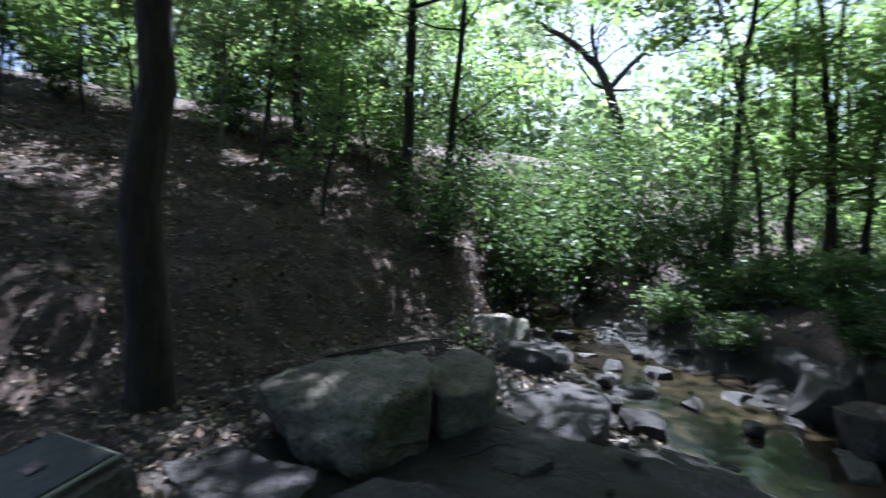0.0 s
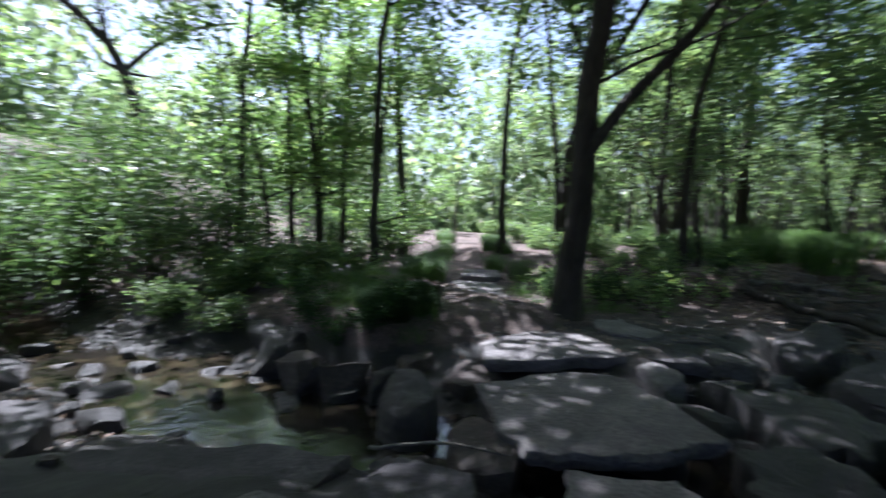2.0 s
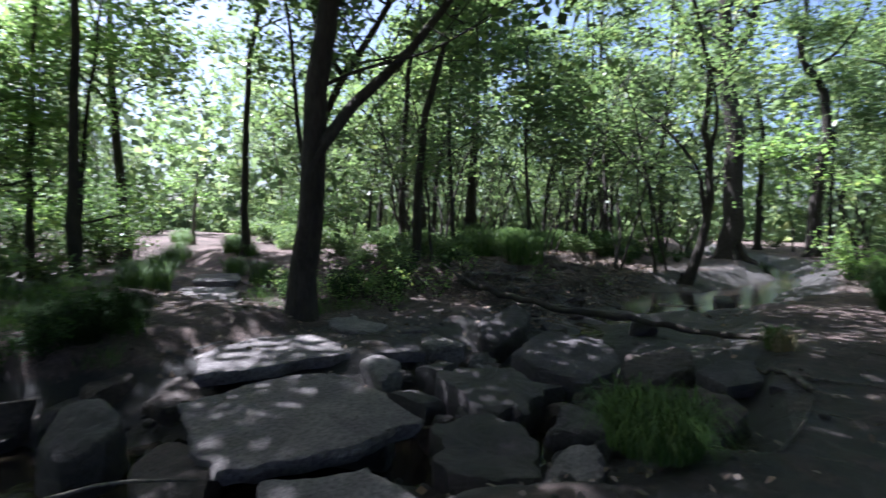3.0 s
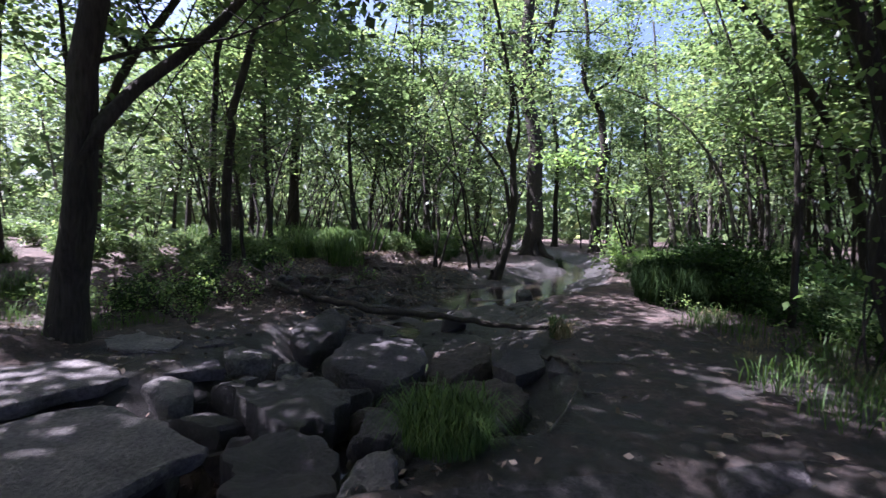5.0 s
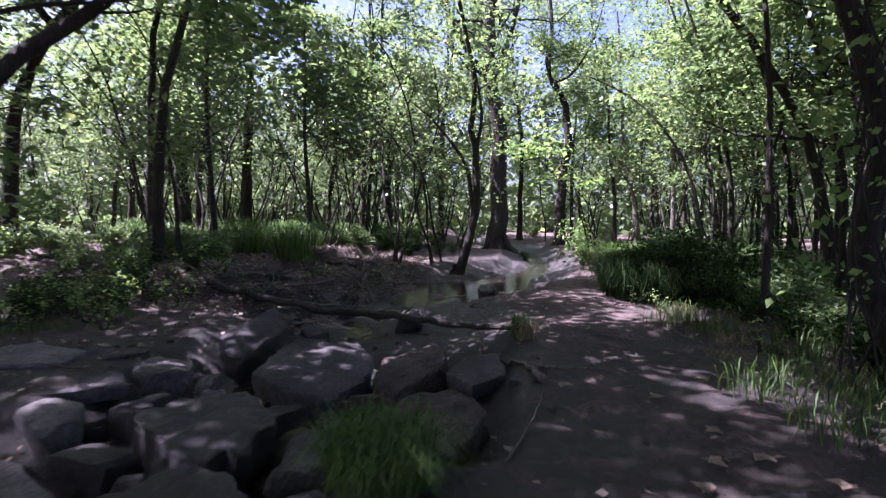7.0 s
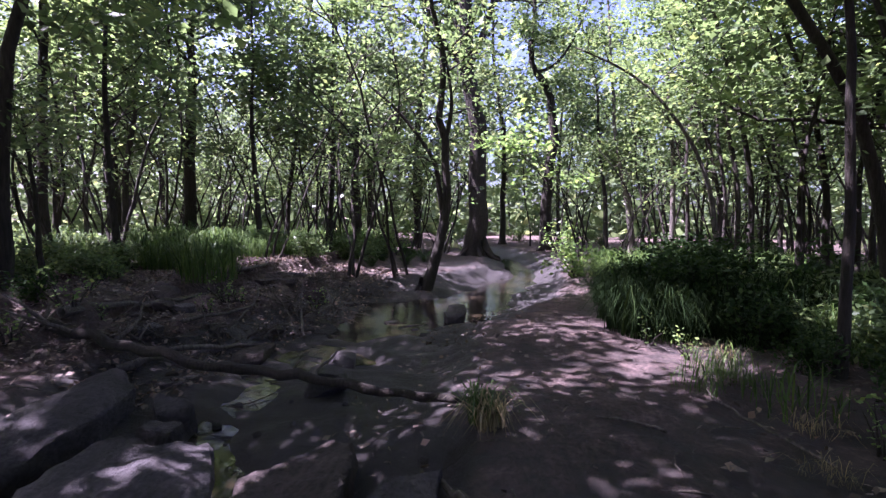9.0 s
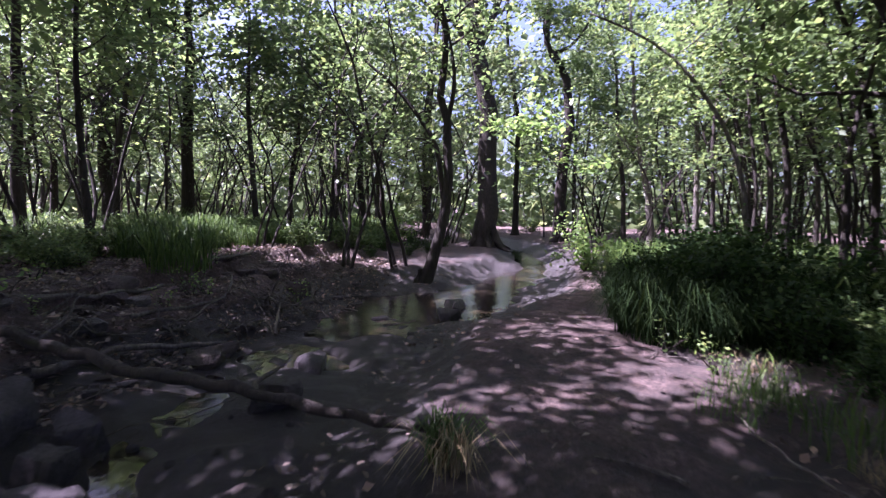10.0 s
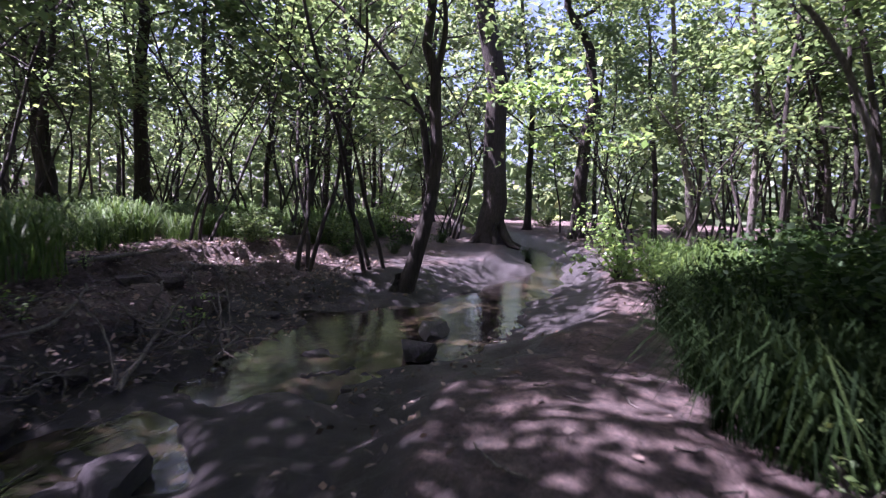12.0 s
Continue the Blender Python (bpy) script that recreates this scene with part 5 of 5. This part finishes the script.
for k in range(5):
    p = np.array([(0.15 + 0.08 * math.sin(s * 2 + k), 0.2 * math.cos(s * 1.7 + k * 1.3) + 0.15, s) for s in np.linspace(0, 4.2, 22)])
    stem.tube(p, np.full(22, 0.012), 5)
    c = p[rng.integers(3, 20, 60)] + rng.normal(size=(60, 3)) * [0.22, 0.34, 0.18] + [0.0, 0.2, 0]
    leafy.leaves(rng, c, 0.105, 0.15, 0.85, 0.5)
tagged(stem.made("stem_work", BARK, vine, True), kind="stuff")
leafy.made("foliage", LEAF_BRIGHT, vine)
stand(tagged(vine, "leafy green vine climbing the leaning tree", "vine"), 7.3, -3.95)


def tuft(name, blades, wide, tall, blade, mat, label, seed, lean=0.9, droop=0.0):
    rng = np.random.default_rng(seed)
    s = Shape()
    r = np.sqrt(rng.uniform(0, 1, blades)) * wide
    a = rng.uniform(0, 6.28, blades)
    s.blades(rng, np.stack([r * np.cos(a), r * np.sin(a), np.full(blades, -0.02)], 1), tall, blade, lean, droop)
    return tagged(s.made(name, mat), label, "grass")


stand(tuft("grass_tuft", 2100, 0.31, 0.43, 0.0035, GRASS, "lush drooping tuft of green grass among the rocks", 1, 0.95, 1.0), 5.25, 0.08, 0, 1.0, -0.2)
stand(tuft("grass_tuft", 170, 0.10, 0.36, 0.006, GRASS, "small green grass tuft at the log's end", 2, 0.9, 0.9), 8.75, -0.72)
stand(tuft("grass_tuft", 110, 0.12, 0.36, 0.005, GRASS_DRY, "dry bleached grass at the log's end", 3, 1.0, 1.3), 8.6, -0.8)
TALL = tuft("tall_grass", 260, 0.5, 1.0, 0.009, GRASS, "tall green grass beside the path", 4, 0.8, 0.6)
rng = np.random.default_rng(8)
# tall grass whose shade is in its blade colour
SHADED_TUFT = tuft("shaded_tuft", 620, 0.5, 0.95, 0.0065, GRASS_IN_SHADE, "tall grass crowding the path, shade put into its colour", 14, 0.95, 1.0)
tagged(SHADED_TUFT, kind="stuff")
SHADED_TUFT_SPOTS = [(12.3, -3.0, 0.8), (13.2, -3.05, 0.95), (11.7, -3.05, 0.7), (14.2, -3.3, 1.0), (12.0, -4.6, 1.1), (13.9, -4.4, 1.2)]
SHADED_TUFT_SPOTS += [(rng.uniform(11.6, 14.8), rng.uniform(-4.2, -2.6), rng.uniform(0.6, 1.05)) for _ in range(16)] + [(rng.uniform(3.5, 4.7), rng.uniform(5.0, 6.2), rng.uniform(0.35, 0.5)) for _ in range(10)]
scatter(SHADED_TUFT, SHADED_TUFT_SPOTS, "dark sedge")
# bushes with their shade painted into the leaves
DENSE = bush("bush", 3000, 0.62, 1.15, 0.075, LEAF_IN_SHADE, "dense green bush crowding the path, shade put into its colour", 15, 18, 0.2)
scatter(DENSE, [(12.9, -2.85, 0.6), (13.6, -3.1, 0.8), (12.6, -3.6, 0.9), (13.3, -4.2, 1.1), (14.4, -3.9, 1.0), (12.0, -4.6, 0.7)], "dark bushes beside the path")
places = [(14.4, -3.3, 0.8), (15.2, -3.2, 0.8), (16.2, -3.5, 0.8)]
while len(places) < 48:
    x, y = rng.uniform(9.5, 24), rng.uniform(-12, -3.2)
    if y > -2.3 - 0.12 * (x - 9) or (x < 12 and y > -3.8) or (11 < x < 14.5 and y > -4.3):
        continue
    places.append((x, y, rng.uniform(0.35, 1.05)))
while len(places) < 100:
    x, y = rng.uniform(13, 34), rng.uniform(3, 15)
    if along(CREEK, x, y)[0] < 3.0 or x - 10 < (7 - y):
        continue
    places.append((x, y, rng.uniform(0.6, 1.1)))
places += [(rng.uniform(15, 22), rng.uniform(5.2, 7.2), rng.uniform(0.4, 0.7)) for _ in range(12)]
for k in range(34):  # along the far trail
    u, way_side = rng.uniform(0.1, 1) ** 1.3, rng.choice([-1, 1]) * rng.uniform(0.6, 1.25)
    x, y = 6.6 + 7.4 * u, 7.6 + 11.4 * u
    places.append((x + 0.84 * way_side, y - 0.54 * way_side, rng.uniform(0.3, 0.7)))
scatter(TALL, places, "tall grass")
SPARSE = tuft("grass_tuft", 70, 0.3, 0.3, 0.005, GRASS, "sparse weedy grass beside the path", 5, 1.0)
places = []
while len(places) < 60:
    x, y = rng.uniform(5, 14), rng.uniform(-5.5, -2.6)
    places.append((x, y, rng.uniform(0.6, 1.3)))
while len(places) < 100:
    x, y = rng.uniform(3.4, 9), rng.uniform(4.6, 10)
    if along(TRAIL_FAR, x, y)[0] < 0.9 or (x < 6.5 and y < 7 and x > 4.4):
        continue
    places.append((x, y, rng.uniform(0.4, 0.9)))
places += [(rng.uniform(3.7, 4.8), rng.uniform(5.0, 9.5), rng.uniform(0.6, 1.1)) for _ in range(26)]
scatter(SPARSE, places, "sparse grass")
DRY = tuft("dry_grass", 60, 0.25, 0.26, 0.003, GRASS_DRY, "dry bleached grass beside the path", 6, 1.6, 1.2)
scatter(DRY, [(8.2, -2.9, 0.6), (8.9, -3.2, 0.7), (7.6, -3.8, 0.9), (10.8, -3.3, 0.8), (14.6, -7.0, 1.6), (12.0, -5.2, 1.3)], "dry grass")

# leaf litter and far woods: beyond counting
rng = np.random.default_rng(31)
litter = Shape()
lx = np.concatenate([rng.uniform(-9, 1.0, 38000), rng.uniform(1, 18, 9000), rng.uniform(9, 19, 9000)])
ly = np.concatenate([rng.uniform(1.5, 15, 38000), rng.uniform(-6.5, 9, 9000), rng.uniform(2.0, 6.5, 9000)])
on_trail = (along(TRAIL, lx, ly)[0] < 1.2) & (rng.uniform(0, 1, len(lx)) < 0.9)
wet = (along(CREEK, lx, ly)[0] < 0.9) | ((lx > -1.6) & (ly < 4.4) & (lx < 4))
keep = ~(on_trail | wet)
lx, ly = lx[keep], ly[keep]
spot = np.stack([lx, ly, land(lx, ly) + rng.uniform(0.012, 0.04, len(lx))], 1)
litter.leaves(rng, spot, 0.068, 0.5)
tagged(litter.made("leaf_litter", LITTER), "dead brown leaves strewn over the ground", "leaf litter", kind="stuff")
twigs = Shape()
for k in range(700):
    x, y = (rng.uniform(-8, 1), rng.uniform(2, 12)) if k < 170 else (rng.uniform(9, 17), rng.uniform(1.8, 5)) if k >= 420 else (rng.uniform(4, 16), rng.choice([rng.uniform(-5, -2.6), rng.uniform(3, 7)])) if k < 350 else (rng.uniform(5, 14), rng.uniform(-2.6, -0.9))
    a, l = rng.uniform(0, 6.28), rng.uniform(0.12, 0.7) * (0.4 if 350 <= k < 420 else 1)
    p = [(x + math.cos(a) * l * u + rng.normal() * 0.02, y + math.sin(a) * l * u + rng.normal() * 0.02) for u in (0, 0.35, 0.7, 1)]
    twigs.tube([(u, v, height(u, v) + rng.uniform(0.012, 0.04)) for u, v in p], rng.uniform(0.003, 0.010) * np.linspace(1, 0.5, 4), 4)
tagged(twigs.made("twig_litter", DEAD_WOOD), "dead twigs strewn over the ground", "twigs", kind="stuff")
pebbles = Shape()
for k in range(900):
    s = rng.uniform(0, 0.62)
    p = line_[int(8 + s * 95)]
    x, y = p[0] + rng.normal() * p[2] * 0.8, p[1] + rng.normal() * p[2] * 0.8
    z, r = height(x, y), rng.uniform(0.015, 0.05)
    pebbles.tube([(x, y, z - r), (x + r * 0.2, y, z + r * 0.1), (x, y + r * 0.2, z + r * 0.6), (x, y, z + r * 0.8)], [r * 0.7, r * 1.1, r * 0.8, r * 0.1], 6)
tagged(pebbles.made("gravel", STONE_WET, None, True), "loose gravel of the creek bed", "gravel", kind="stuff")
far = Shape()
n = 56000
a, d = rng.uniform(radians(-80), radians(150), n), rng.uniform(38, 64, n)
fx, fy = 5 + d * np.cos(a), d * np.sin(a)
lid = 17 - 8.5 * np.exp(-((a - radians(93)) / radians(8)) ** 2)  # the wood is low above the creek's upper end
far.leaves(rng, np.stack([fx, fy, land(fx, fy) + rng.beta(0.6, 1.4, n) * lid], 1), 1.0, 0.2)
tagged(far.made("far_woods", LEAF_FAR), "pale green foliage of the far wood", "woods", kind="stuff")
shape = Shape()
shape.leaves(np.random.default_rng(1), np.zeros((1, 3)), 0.16, 1.0)
for b in (-0.8, -0.4, 0.4, 0.8):
    shape.leaves(np.random.default_rng(int(10 + b * 5)), np.array([[0.02 * b, 0.03 * abs(b), 0.004]]), 0.11, 0.97, 1.3)
FALLEN = tagged(shape.made("oak_leaf", LITTER), "fallen lobed brown oak leaf on the path", "leaf", "leaves on the path")
for k, (x, y) in enumerate([(6.75, -1.85), (6.1, -2.05), (5.75, -2.2), (5.65, -1.9), (5.35, -1.75), (5.5, -2.5), (6.9, -1.1), (8.1, -2.3), (7.3, -2.4)]):
    stand(FALLEN if k == 0 else copy_thing(FALLEN, Matrix()), x, y, k * 1.7, 1.0, -0.035)
